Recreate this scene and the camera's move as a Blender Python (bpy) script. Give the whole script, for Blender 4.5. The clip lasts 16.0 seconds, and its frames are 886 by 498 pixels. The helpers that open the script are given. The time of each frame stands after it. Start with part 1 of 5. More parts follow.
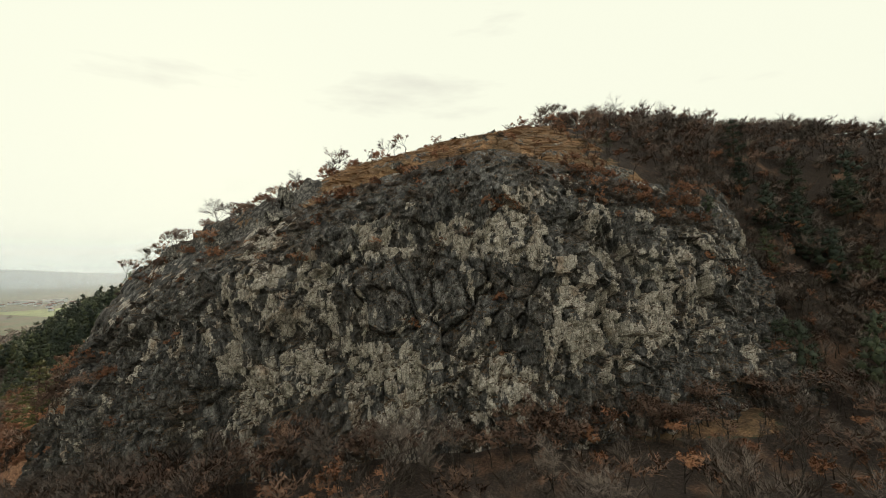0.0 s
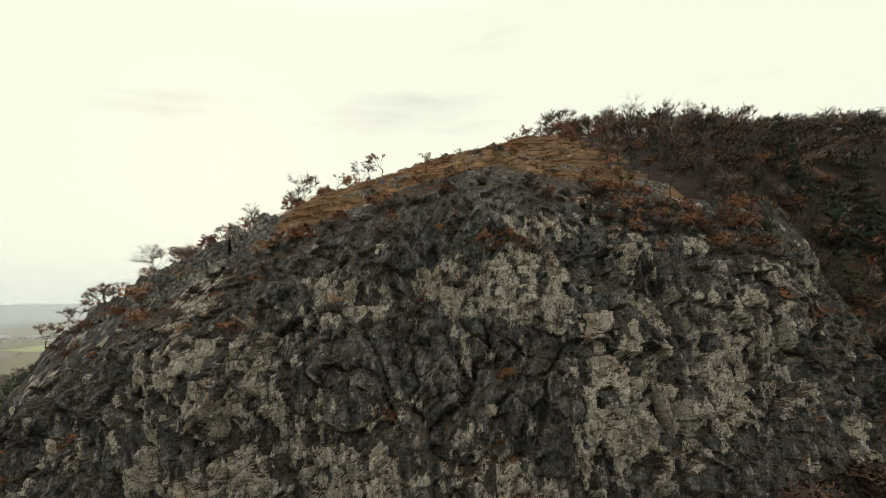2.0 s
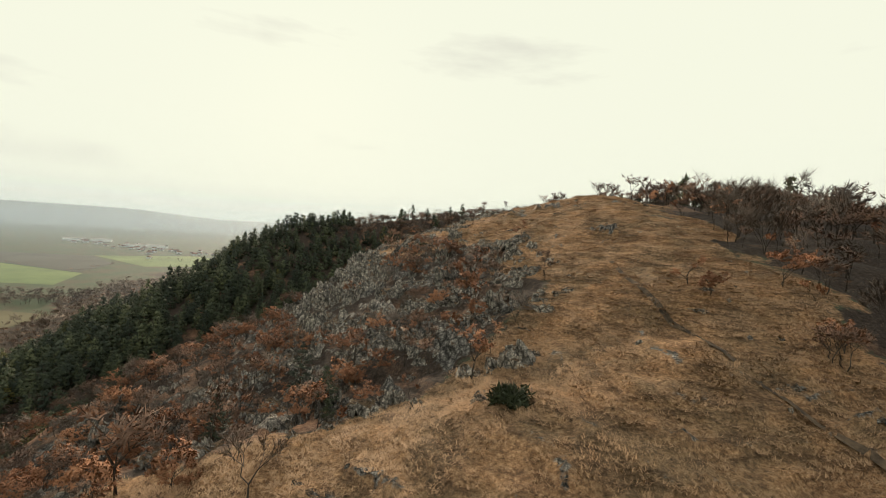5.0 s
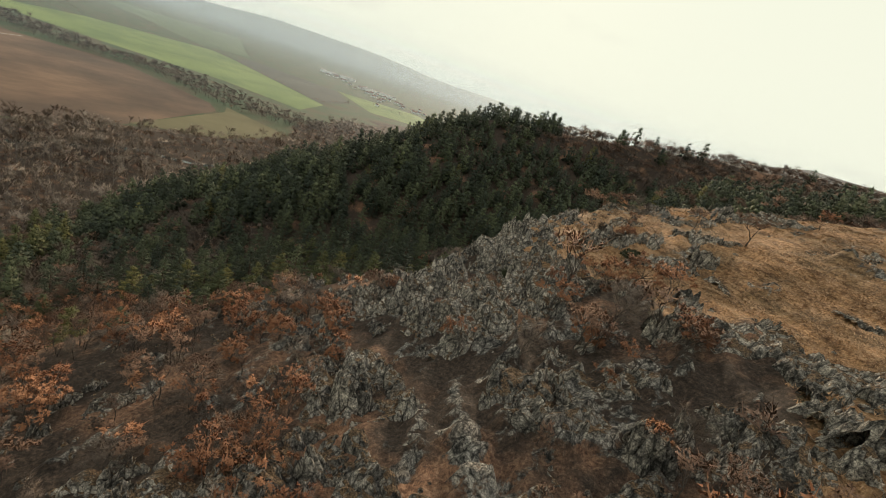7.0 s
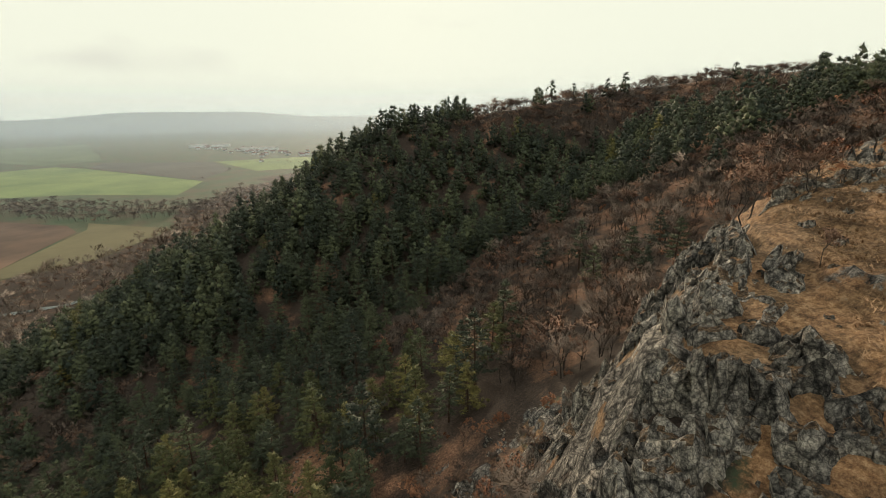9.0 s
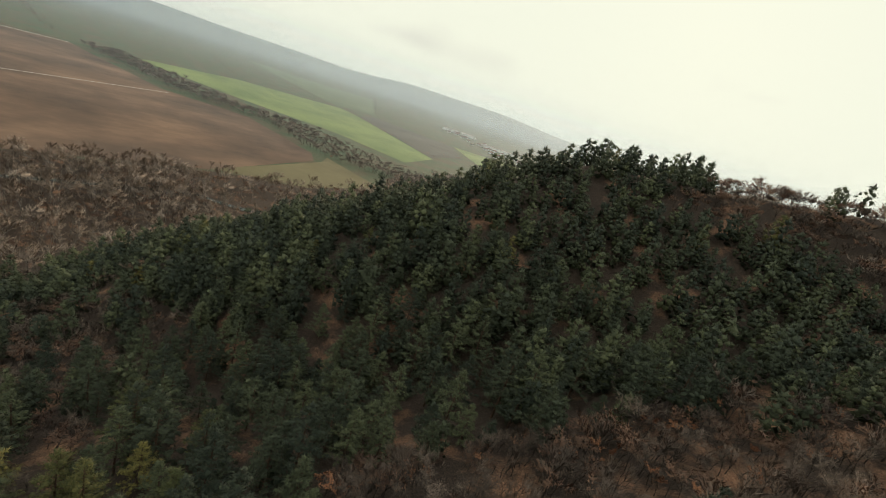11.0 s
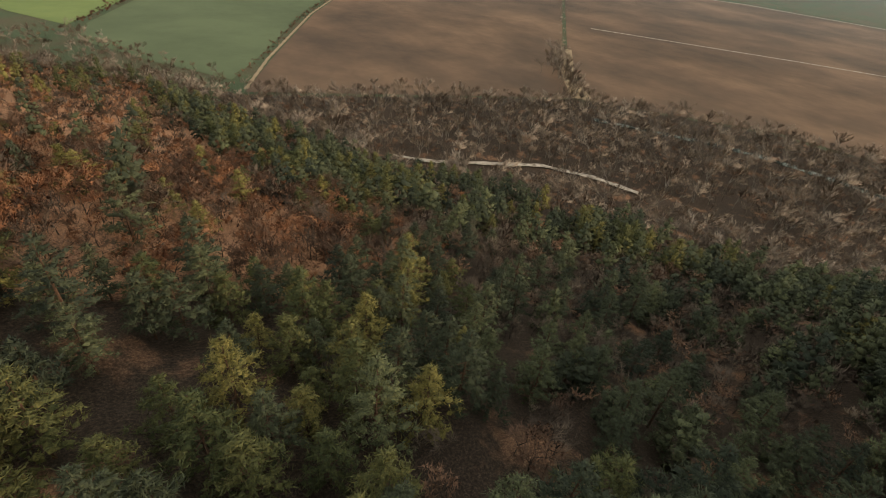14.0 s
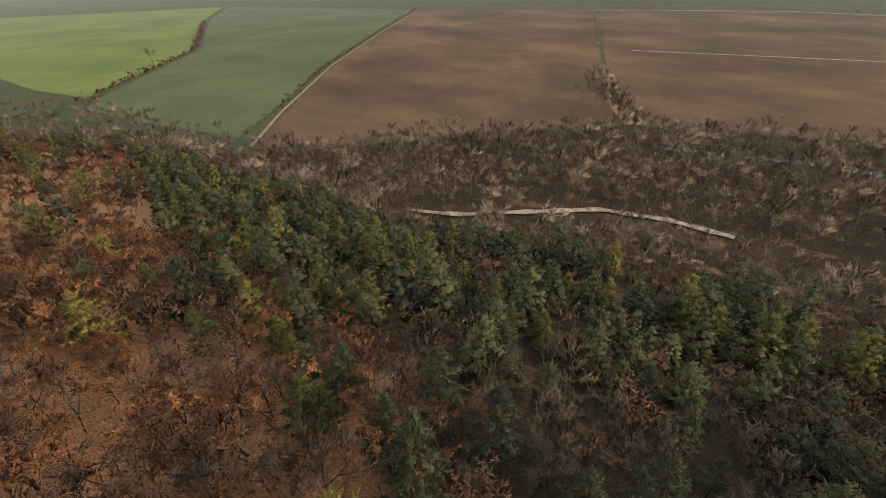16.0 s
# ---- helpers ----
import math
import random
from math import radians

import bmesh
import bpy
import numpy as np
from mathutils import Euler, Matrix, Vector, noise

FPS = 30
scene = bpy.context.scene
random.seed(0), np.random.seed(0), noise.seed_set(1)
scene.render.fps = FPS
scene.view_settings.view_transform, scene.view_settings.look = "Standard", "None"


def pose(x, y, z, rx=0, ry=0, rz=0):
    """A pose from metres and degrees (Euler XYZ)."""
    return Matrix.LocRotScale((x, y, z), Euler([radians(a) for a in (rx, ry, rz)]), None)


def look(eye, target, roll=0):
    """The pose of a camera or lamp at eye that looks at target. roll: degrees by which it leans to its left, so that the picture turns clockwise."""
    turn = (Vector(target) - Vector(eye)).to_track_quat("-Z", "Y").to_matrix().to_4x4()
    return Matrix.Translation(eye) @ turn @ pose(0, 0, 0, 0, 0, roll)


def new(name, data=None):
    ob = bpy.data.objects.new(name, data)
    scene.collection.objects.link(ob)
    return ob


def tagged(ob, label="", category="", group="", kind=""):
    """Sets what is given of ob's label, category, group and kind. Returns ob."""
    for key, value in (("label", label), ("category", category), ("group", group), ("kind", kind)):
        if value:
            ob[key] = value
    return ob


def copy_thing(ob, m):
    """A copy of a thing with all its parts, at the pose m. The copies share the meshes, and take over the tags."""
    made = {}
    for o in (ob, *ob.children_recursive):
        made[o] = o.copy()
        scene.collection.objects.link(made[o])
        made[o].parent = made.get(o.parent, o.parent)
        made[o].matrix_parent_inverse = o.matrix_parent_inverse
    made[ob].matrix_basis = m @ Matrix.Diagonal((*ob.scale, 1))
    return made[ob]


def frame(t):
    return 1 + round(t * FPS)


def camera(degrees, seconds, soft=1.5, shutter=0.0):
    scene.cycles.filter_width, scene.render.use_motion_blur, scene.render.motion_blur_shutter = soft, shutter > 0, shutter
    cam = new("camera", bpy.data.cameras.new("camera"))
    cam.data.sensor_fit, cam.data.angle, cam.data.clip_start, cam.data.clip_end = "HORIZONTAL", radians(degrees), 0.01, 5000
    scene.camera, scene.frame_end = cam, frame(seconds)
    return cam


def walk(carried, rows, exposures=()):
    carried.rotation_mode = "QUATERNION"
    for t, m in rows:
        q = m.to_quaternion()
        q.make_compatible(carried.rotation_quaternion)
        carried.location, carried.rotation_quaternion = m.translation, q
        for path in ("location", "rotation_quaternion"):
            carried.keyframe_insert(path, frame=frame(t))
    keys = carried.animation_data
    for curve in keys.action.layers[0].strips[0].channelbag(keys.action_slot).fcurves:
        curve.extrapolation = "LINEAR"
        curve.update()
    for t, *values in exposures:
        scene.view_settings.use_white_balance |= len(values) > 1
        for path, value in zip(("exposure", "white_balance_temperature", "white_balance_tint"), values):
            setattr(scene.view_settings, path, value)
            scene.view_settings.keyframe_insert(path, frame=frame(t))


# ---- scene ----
cam = camera(87.1, 16.0, 0.65)
PATH = [
    (0, (0.422, 0.053, 100.306), (0.391, 2.052, 100.367), -1.2),
    (0.5, (1.094, 2.414, 100.382), (1.051, 4.412, 100.458), -2.1),
    (1, (1.771, 6.163, 101.237), (1.718, 8.16, 101.321), -2.8),
    (1.5, (2.457, 11.086, 102.502), (2.395, 13.082, 102.606), -3.3),
    (2, (3.058, 17.137, 105.08), (2.992, 19.132, 105.205), -3.8),
    (2.5, (4.007, 24.117, 108.894), (3.92, 26.111, 109.028), -4.1),
    (3, (4.604, 31.679, 113.625), (4.502, 33.672, 113.76), -4.4),
    (3.5, (4.784, 39.989, 119.221), (4.668, 41.982, 119.342), -4.4),
    (4, (3.7, 49.1, 125.75), (3.6, 51.098, 125.81), -3.8),
    (4.5, (2.976, 58.55, 132.047), (2.824, 60.544, 132.061), -2.4),
    (5, (2.801, 68.683, 137.362), (2.436, 70.648, 137.276), 4.0),
    (7.3, (-14.182, 114.121, 145.428), (-15.159, 115.717, 144.722), 18.5),
    (7.5, (-16.838, 117.53, 144.658), (-17.801, 119.133, 143.949), 16.8),
    (8, (-24.11, 126.432, 142.481), (-24.983, 128.092, 141.787), 8.5),
    (8.2, (-27.223, 130.441, 141.645), (-28.052, 132.129, 140.965), 4.7),
    (10.3, (-49.944, 184.352, 138.133), (-50.663, 186.172, 137.72), -1.3),
    (10.5, (-50.275, 189.772, 137.747), (-51.178, 191.507, 137.33), 4.2),
    (11, (-51.275, 202.946, 138.455), (-52.672, 204.243, 137.85), 18.4),
    (11.5, (-55.014, 213.702, 138.253), (-56.658, 214.324, 137.298), 27.5),
    (12, (-61.082, 222.594, 136.471), (-62.672, 222.566, 135.258), 27.6),
    (12.5, (-69.381, 226.998, 132.096), (-70.875, 226.553, 130.842), 24.6),
    (13, (-78.333, 227.384, 127.198), (-79.698, 226.623, 125.951), 19.9),
    (13.5, (-87.441, 224.79, 122.08), (-88.664, 223.789, 120.854), 13.3),
    (14, (-96.377, 219.998, 117.57), (-97.472, 218.817, 116.385), 6.1),
    (14.5, (-105.99, 212.388, 112.434), (-107.044, 211.149, 111.27), 3.6),
    (15, (-115.335, 203.767, 107.661), (-116.362, 202.477, 106.53), 1.6),
    (15.5, (-124.917, 194.188, 103.688), (-125.923, 192.852, 102.592), -0.0),
    (16, (-134.401, 183.93, 99.343), (-135.4, 182.554, 98.29), -1.2),
]
walk(cam, [(t, look(eye, target, roll)) for t, eye, target, roll in PATH], [(0.0, 0.18, 6500, 10), (4.0, 0.15, 6500, 10), (5.0, 0.12, 6500, 10), (10.5, 0.12, 6500, 10), (11.5, 0.1, 6450, 10), (12.5, 0.05, 6450, 10), (14.0, 0.05, 6800, 12), (16.0, 0.0, 6900, 14)])

# ---- world and sun ----
SUN_AZ, SUN_EL = radians(333), radians(15.5)     # from +y towards +x; low sun veiled by cloud
world = bpy.data.worlds.new("overcast_sky")
scene.world = world
world.use_nodes = True
wn = world.node_tree
wn.nodes.clear()


def wnode(kind, **kw):
    n = wn.nodes.new(kind)
    for k, v in kw.items():
        n.inputs[k].default_value = v
    return n


sky = wn.nodes.new("ShaderNodeTexSky")
sky.sky_type, sky.sun_disc = "NISHITA", False
sky.sun_elevation, sky.sun_rotation = SUN_EL, SUN_AZ
sky.dust_density = 4.0
w_out = wn.nodes.new("ShaderNodeOutputWorld")
w_sky = wnode("ShaderNodeBackground", Strength=0.05)
w_cloud = wnode("ShaderNodeBackground", Strength=1.0)
w_mix = wnode("ShaderNodeMixShader", Fac=0.99)
w_tc = wn.nodes.new("ShaderNodeTexCoord")
w_map = wn.nodes.new("ShaderNodeMapping")
w_map.inputs["Scale"].default_value = (1.0, 1.0, 4.5)
w_noise = wnode("ShaderNodeTexNoise", Scale=2.3, Detail=5.0, Roughness=0.55)
w_ramp = wn.nodes.new("ShaderNodeValToRGB")
w_ramp.color_ramp.elements[0].position, w_ramp.color_ramp.elements[0].color = 0.28, (0.73, 0.73, 0.62, 1)
w_ramp.color_ramp.elements[1].position, w_ramp.color_ramp.elements[1].color = 0.42, (0.855, 0.87, 0.715, 1)
wn.links.new(w_tc.outputs["Generated"], w_map.inputs["Vector"])
wn.links.new(w_map.outputs["Vector"], w_noise.inputs["Vector"])
wn.links.new(w_noise.outputs["Fac"], w_ramp.inputs["Fac"])
# the cloud is cream towards the horizon, brighter and cooler overhead
w_xyz = wn.nodes.new("ShaderNodeSeparateXYZ")
w_high = wn.nodes.new("ShaderNodeMapRange")
w_high.inputs["From Min"].default_value, w_high.inputs["From Max"].default_value = 0.5, 0.82
w_cool = wn.nodes.new("ShaderNodeMix")
w_cool.data_type = "RGBA"
w_cool.inputs[7].default_value = (1.22, 1.25, 1.22, 1)
wn.links.new(w_tc.outputs["Generated"], w_xyz.inputs[0])
wn.links.new(w_xyz.outputs["Z"], w_high.inputs["Value"])
wn.links.new(w_high.outputs[0], w_cool.inputs[0])
wn.links.new(w_ramp.outputs["Color"], w_cool.inputs[6])
wn.links.new(w_cool.outputs[2], w_cloud.inputs["Color"])
wn.links.new(sky.outputs["Color"], w_sky.inputs["Color"])
wn.links.new(w_sky.outputs["Background"], w_mix.inputs[1])
wn.links.new(w_cloud.outputs["Background"], w_mix.inputs[2])
wn.links.new(w_mix.outputs["Shader"], w_out.inputs["Surface"])

sun_data = bpy.data.lights.new("sun", "SUN")
sun_data.energy, sun_data.angle, sun_data.color = 5.0, radians(7), (1.0, 0.79, 0.56)
sun = new("sun", sun_data)
sun.matrix_world = look((0, 0, 400), (-100 * math.sin(SUN_AZ), -100 * math.cos(SUN_AZ), 400 - 100 * math.tan(SUN_EL)))

# ---- numeric noise ----


def hash3(ix, iy, iz, seed=0):
    n = (ix.astype(np.int64) * 374761393 + iy.astype(np.int64) * 668265263 + iz.astype(np.int64) * 2147483647 + seed * 974634777) & 0xFFFFFFFF
    n = ((n ^ (n >> 13)) * 1274126177) & 0xFFFFFFFF
    n = ((n ^ (n >> 16)) * 2246822519) & 0xFFFFFFFF
    return ((n ^ (n >> 15)) & 0xFFFFFF) / 16777215.0


def vnoise(x, y, z, seed=0):
    """Smooth value noise, -1 to 1."""
    ix, iy, iz = np.floor(x), np.floor(y), np.floor(z)
    fx, fy, fz = x - ix, y - iy, z - iz
    fx, fy, fz = (f * f * f * (f * (f * 6 - 15) + 10) for f in (fx, fy, fz))
    r = 0
    for a in (0, 1):
        for b in (0, 1):
            for c in (0, 1):
                w = (fx if a else 1 - fx) * (fy if b else 1 - fy) * (fz if c else 1 - fz)
                r = r + w * hash3(ix + a, iy + b, iz + c, seed)
    return r * 2 - 1


def fbm(x, y, z, octaves=4, seed=0, gain=0.5):
    r, a, f = 0, 1.0, 1.0
    for k in range(octaves):
        r = r + a * vnoise(x * f, y * f, z * f, seed + k)
        a *= gain
        f *= 2.03
    return r


def worley(x, y, z, seed=0):
    """Distances to the nearest and second nearest cell point, and the nearest cell's random number."""
    ix, iy, iz = np.floor(x), np.floor(y), np.floor(z)
    d1 = np.full(x.shape, 9.0)
    d2 = np.full(x.shape, 9.0)
    idn = np.zeros(x.shape)
    for a in (-1, 0, 1):
        for b in (-1, 0, 1):
            for c in (-1, 0, 1):
                jx, jy, jz = ix + a, iy + b, iz + c
                px, py, pz = jx + hash3(jx, jy, jz, seed), jy + hash3(jx, jy, jz, seed + 1), jz + hash3(jx, jy, jz, seed + 2)
                d = np.sqrt((px - x) ** 2 + (py - y) ** 2 + (pz - z) ** 2)
                nearer = d < d1
                d2 = np.where(nearer, d1, np.minimum(d2, d))
                idn = np.where(nearer, hash3(jx, jy, jz, seed + 3), idn)
                d1 = np.where(nearer, d, d1)
    return d1, d2, idn


def facets(x, y, z, seed=0):
    """Broken blocks: distances to the two nearest cell points, the cell's number, and a plane across the cell leaning its own way."""
    d1, d2, idn = worley(x, y, z, seed)
    ix, iy, iz = np.floor(x), np.floor(y), np.floor(z)
    best = np.full(x.shape, 9.0)
    px, pz = np.zeros(x.shape), np.zeros(x.shape)
    tx, tz = np.zeros(x.shape), np.zeros(x.shape)
    for a in (-1, 0, 1):
        for b in (-1, 0, 1):
            for c in (-1, 0, 1):
                jx, jy, jz = ix + a, iy + b, iz + c
                qx, qy, qz = jx + hash3(jx, jy, jz, seed), jy + hash3(jx, jy, jz, seed + 1), jz + hash3(jx, jy, jz, seed + 2)
                d = (qx - x) ** 2 + (qy - y) ** 2 + (qz - z) ** 2
                near_cell = d < best
                best = np.where(near_cell, d, best)
                px, pz = np.where(near_cell, x - qx, px), np.where(near_cell, z - qz, pz)
                tx = np.where(near_cell, 2 * hash3(jx, jy, jz, seed + 4) - 1, tx)
                tz = np.where(near_cell, 2 * hash3(jx, jy, jz, seed + 5) - 1, tz)
    return d1, d2, idn, tx * px, tz * pz, tz


def smooth(v):
    v = np.clip(v, 0, 1)
    return v * v * (3 - 2 * v)


def softmin(a, b, k):
    h = np.clip(0.5 + 0.5 * (b - a) / k, 0, 1)
    return b * (1 - h) + a * h - k * h * (1 - h)


# ---- the lie of the land ----


def foot_x(y):
    """Where the west-facing hillside meets the valley floor."""
    return np.interp(y, [-400, -230, -125, 0, 57, 126, 195, 260, 300, 455, 900], [120, -70, -175, -232, -255, -303, -330, -345, -360, -410, -600])


def cliff_foot(x):
    """Line of the cliff's foot."""
    return np.interp(x, [-90, -70, -55, -40, -25, 15, 30, 45, 60, 120], [76, 71, 66, 62, 58.5, 58.5, 64, 69, 70, 62])


PROFILE_D = [0, 2.2, 4.5, 8, 12, 18]           # in from the foot, and up, of the cliff
PROFILE_U = [0, 0.33, 0.60, 0.84, 0.93, 1.0]
SPUR = [(160, 520, 161), (60, 500, 161), (-20, 455, 153), (-110, 380, 138), (-147, 354, 131.5), (-185, 322, 96), (-218, 295, 71), (-275, 258, 38), (-330, 225, 2)]


def hillside(x, y):
    d = np.maximum(x - foot_x(y), 0)
    return 0.25 * d + 0.00035 * d * d


def spur(x, y):
    best = np.full(np.shape(x), -50.0)
    for (ax, ay, az), (bx, by, bz) in zip(SPUR, SPUR[1:]):
        lx, ly = bx - ax, by - ay
        t = np.clip(((x - ax) * lx + (y - ay) * ly) / (lx * lx + ly * ly), 0, 1)
        d = np.hypot(x - ax - t * lx, y - ay - t * ly)
        best = np.maximum(best, az + t * (bz - az) - 0.62 * (np.sqrt(d * d + 64) - 8))
    return best


def summit(x, y):
    """The open hog-back above the cliff and the crest that leads away from it."""
    crest_z = np.interp(y, [60, 77, 81, 98, 104, 112, 120, 131, 140, 153, 170, 185, 200, 260, 400, 700], [114, 119.5, 121, 127, 128.9, 132, 134.6, 137.7, 140, 143, 146, 146, 145, 143, 146, 150])
    crest_x = np.interp(y, [77, 98, 104, 112, 140, 153, 170, 185, 200, 260], [5, 8, 14, 20, 19, 16, 13, 10, 5, 5])
    west = np.maximum(crest_x - x, 0)
    fall = np.interp(y, [77, 85, 98, 112, 146, 158, 172, 200], [0.20, 0.12, 0.20, 0.29, 0.34, 0.37, 0.32, 0.25])
    bend = np.interp(y, [77, 98, 115], [0.004, 0.003, 0.0008])
    east = np.maximum(x - crest_x - 4, 0)
    fall_e = np.interp(y, [77, 112], [0.27, 0.03])
    top = crest_z - fall * west - bend * west ** 2 - (fall_e * east + 0.003 * np.minimum(east, 60) ** 2 * (fall_e / 0.27))
    start = np.interp(y, [60, 80, 100, 130, 148, 158, 165, 180, 200], [-88, -88, -92, -92, -82, -62, -58, -56, -52])
    full = np.interp(y, [60, 80, 100, 130, 148, 160, 175, 190, 200], [-50, -48, -48, -48, -38, -31, -28, -20, -12])
    rise = 38 * smooth((x - start) / (full - start)) * (1 - smooth((y - 186) / 42))
    return softmin(hillside(x, y) + rise, top, 5.0)


def south(x, y):
    return softmin(hillside(x, y), 77 + 0.06 * (y - 58) + 0.02 * x, 10.0)


def land(x, y):
    """Height of the bare land, before fine relief."""
    x, y = np.asarray(x, float), np.asarray(y, float)
    wide = np.interp(x, [-80, -60, 40, 52, 75], [2.0, 1.0, 1.0, 1.8, 4.6])
    u = np.interp((y - cliff_foot(x)) / wide, PROFILE_D, PROFILE_U)
    lo, hi = south(x, y), summit(x, y)
    h = lo + np.maximum(hi - lo, 0) * u
    return np.maximum(h, softmin(spur(x, y), np.full(np.shape(x), 400.0), 1)) if np.ndim(x) else float(np.maximum(h, spur(x, y)))

# ---- materials ----


def material(name):
    m = bpy.data.materials.new(name)
    m.use_nodes = True
    nt = m.node_tree
    b = nt.nodes["Principled BSDF"]
    b.inputs["Roughness"].default_value = 0.9
    b.inputs["Specular IOR Level"].default_value = 0.15
    return m, nt, b


def node(nt, kind, links=(), **values):
    n = nt.nodes.new(kind)
    for k, v in values.items():
        key = k.replace("_", " ")
        n.inputs[key].default_value = v
    for source, key in links:
        nt.links.new(source, n.inputs[key])
    return n


def ramp(nt, fac, stops):
    n = nt.nodes.new("ShaderNodeValToRGB")
    e = n.color_ramp.elements
    while len(e) < len(stops):
        e.new(0.5)
    for el, (p, c) in zip(e, stops):
        el.position, el.color = p, (*c, 1)
    nt.links.new(fac, n.inputs["Fac"])
    return n.outputs["Color"]


def mixc(nt, fac, a, b, how="MIX"):
    n = nt.nodes.new("ShaderNodeMix")
    n.data_type, n.blend_type = "RGBA", how
    for value, key in ((fac, 0), (a, 6), (b, 7)):
        if hasattr(value, "links"):
            nt.links.new(value, n.inputs[key])
        else:
            n.inputs[key].default_value = value if key == 0 else (*value, 1)
    return n.outputs[2]


def noise_tex(nt, vec, scale, detail=4.0, rough=0.6):
    return node(nt, "ShaderNodeTexNoise", [(vec, "Vector")], Scale=scale, Detail=detail, Roughness=rough).outputs["Fac"]


def bump(nt, b, height, strength, dist):
    n = node(nt, "ShaderNodeBump", [(height, "Height")], Strength=strength, Distance=dist)
    nt.links.new(n.outputs["Normal"], b.inputs["Normal"])


def stretch(nt, vec, s):
    n = nt.nodes.new("ShaderNodeMapping")
    n.inputs["Scale"].default_value = s
    nt.links.new(vec, n.inputs["Vector"])
    return n.outputs["Vector"]


def attribute(nt, name):
    n = nt.nodes.new("ShaderNodeAttribute")
    n.attribute_name = name
    return n.outputs["Fac"]


def where(nt):
    return nt.nodes.new("ShaderNodeNewGeometry").outputs["Position"]


def half(nt, value):
    n = node(nt, "ShaderNodeMath", [(value, 0)])
    n.operation = "MULTIPLY"
    n.inputs[1].default_value = 0.5
    return n.outputs[0]


def rock_colour(nt, p):
    """Grey limestone under black lichen; cream rock shows where the face is sheer or overhangs."""
    big = noise_tex(nt, stretch(nt, p, (1, 1, 0.7)), 0.2, 5, 0.62)
    streak = noise_tex(nt, stretch(nt, p, (1, 1, 0.4)), 0.9, 8, 0.75)
    fine = noise_tex(nt, p, 4.5, 7, 0.78)
    grey = ramp(nt, streak, [(0.37, (0.036, 0.036, 0.034)), (0.47, (0.092, 0.088, 0.081)), (0.56, (0.19, 0.18, 0.164)), (0.66, (0.36, 0.342, 0.308))])
    cream = ramp(nt, fine, [(0.36, (0.22, 0.18, 0.14)), (0.5, (0.48, 0.425, 0.35)), (0.64, (0.68, 0.625, 0.535))])
    rust = ramp(nt, fine, [(0.3, (0.20, 0.12, 0.07)), (0.7, (0.42, 0.29, 0.19))])
    cream = mixc(nt, ramp(nt, noise_tex(nt, p, 0.22, 3), [(0.58, (0, 0, 0)), (0.68, (0.6, 0.6, 0.6))]), cream, rust)
    spread = node(nt, "ShaderNodeMath", [(streak, 0)])
    spread.operation = "MULTIPLY_ADD"
    spread.inputs[1].default_value, spread.inputs[2].default_value = 0.75, -0.375
    m = node(nt, "ShaderNodeMath", [(attribute(nt, "fresh"), 0), (spread.outputs[0], 1)])
    show = ramp(nt, m.outputs[0], [(0.47, (0, 0, 0)), (0.53, (1, 1, 1))])
    grey = mixc(nt, ramp(nt, big, [(0.5, (0, 0, 0)), (0.7, (0.7, 0.7, 0.7))]), grey, ramp(nt, fine, [(0.36, (0.03, 0.024, 0.017)), (0.64, (0.15, 0.115, 0.08))]))
    grey = mixc(nt, 0.5, grey, ramp(nt, fine, [(0.40, (0.12, 0.12, 0.12)), (0.52, (1, 1, 1))]), "MULTIPLY")
    # narrow dark runs of water down the fresh rock
    runs = noise_tex(nt, stretch(nt, p, (1, 1, 0.22)), 2.4, 5, 0.7)
    cream = mixc(nt, 0.75, cream, ramp(nt, runs, [(0.36, (0.30, 0.30, 0.31)), (0.48, (1, 1, 1))]), "MULTIPLY")
    col = mixc(nt, 0.7, mixc(nt, show, grey, cream), cracks_tex(nt, stretch(nt, p, (1, 1, 0.45)), 0.9, 0.2, 0.05), "MULTIPLY")
    return mixc(nt, 0.5, col, cracks_tex(nt, stretch(nt, p, (1, 1, 0.6)), 2.6, 0.35, 0.06), "MULTIPLY"), fine


def cracks_tex(nt, p, scale, dark, width):
    """Thin dark joints between blocks of rock."""
    wob = node(nt, "ShaderNodeTexNoise", [(p, "Vector")], Scale=1.1, Detail=4.0)
    bent = mixc(nt, 0.22, p, wob.outputs["Color"], "ADD")
    v = nt.nodes.new("ShaderNodeTexVoronoi")
    v.feature = "DISTANCE_TO_EDGE"
    v.inputs["Scale"].default_value = scale
    nt.links.new(bent, v.inputs["Vector"])
    return ramp(nt, v.outputs["Distance"], [(0.0, (dark, dark, dark)), (width, (1, 1, 1))])


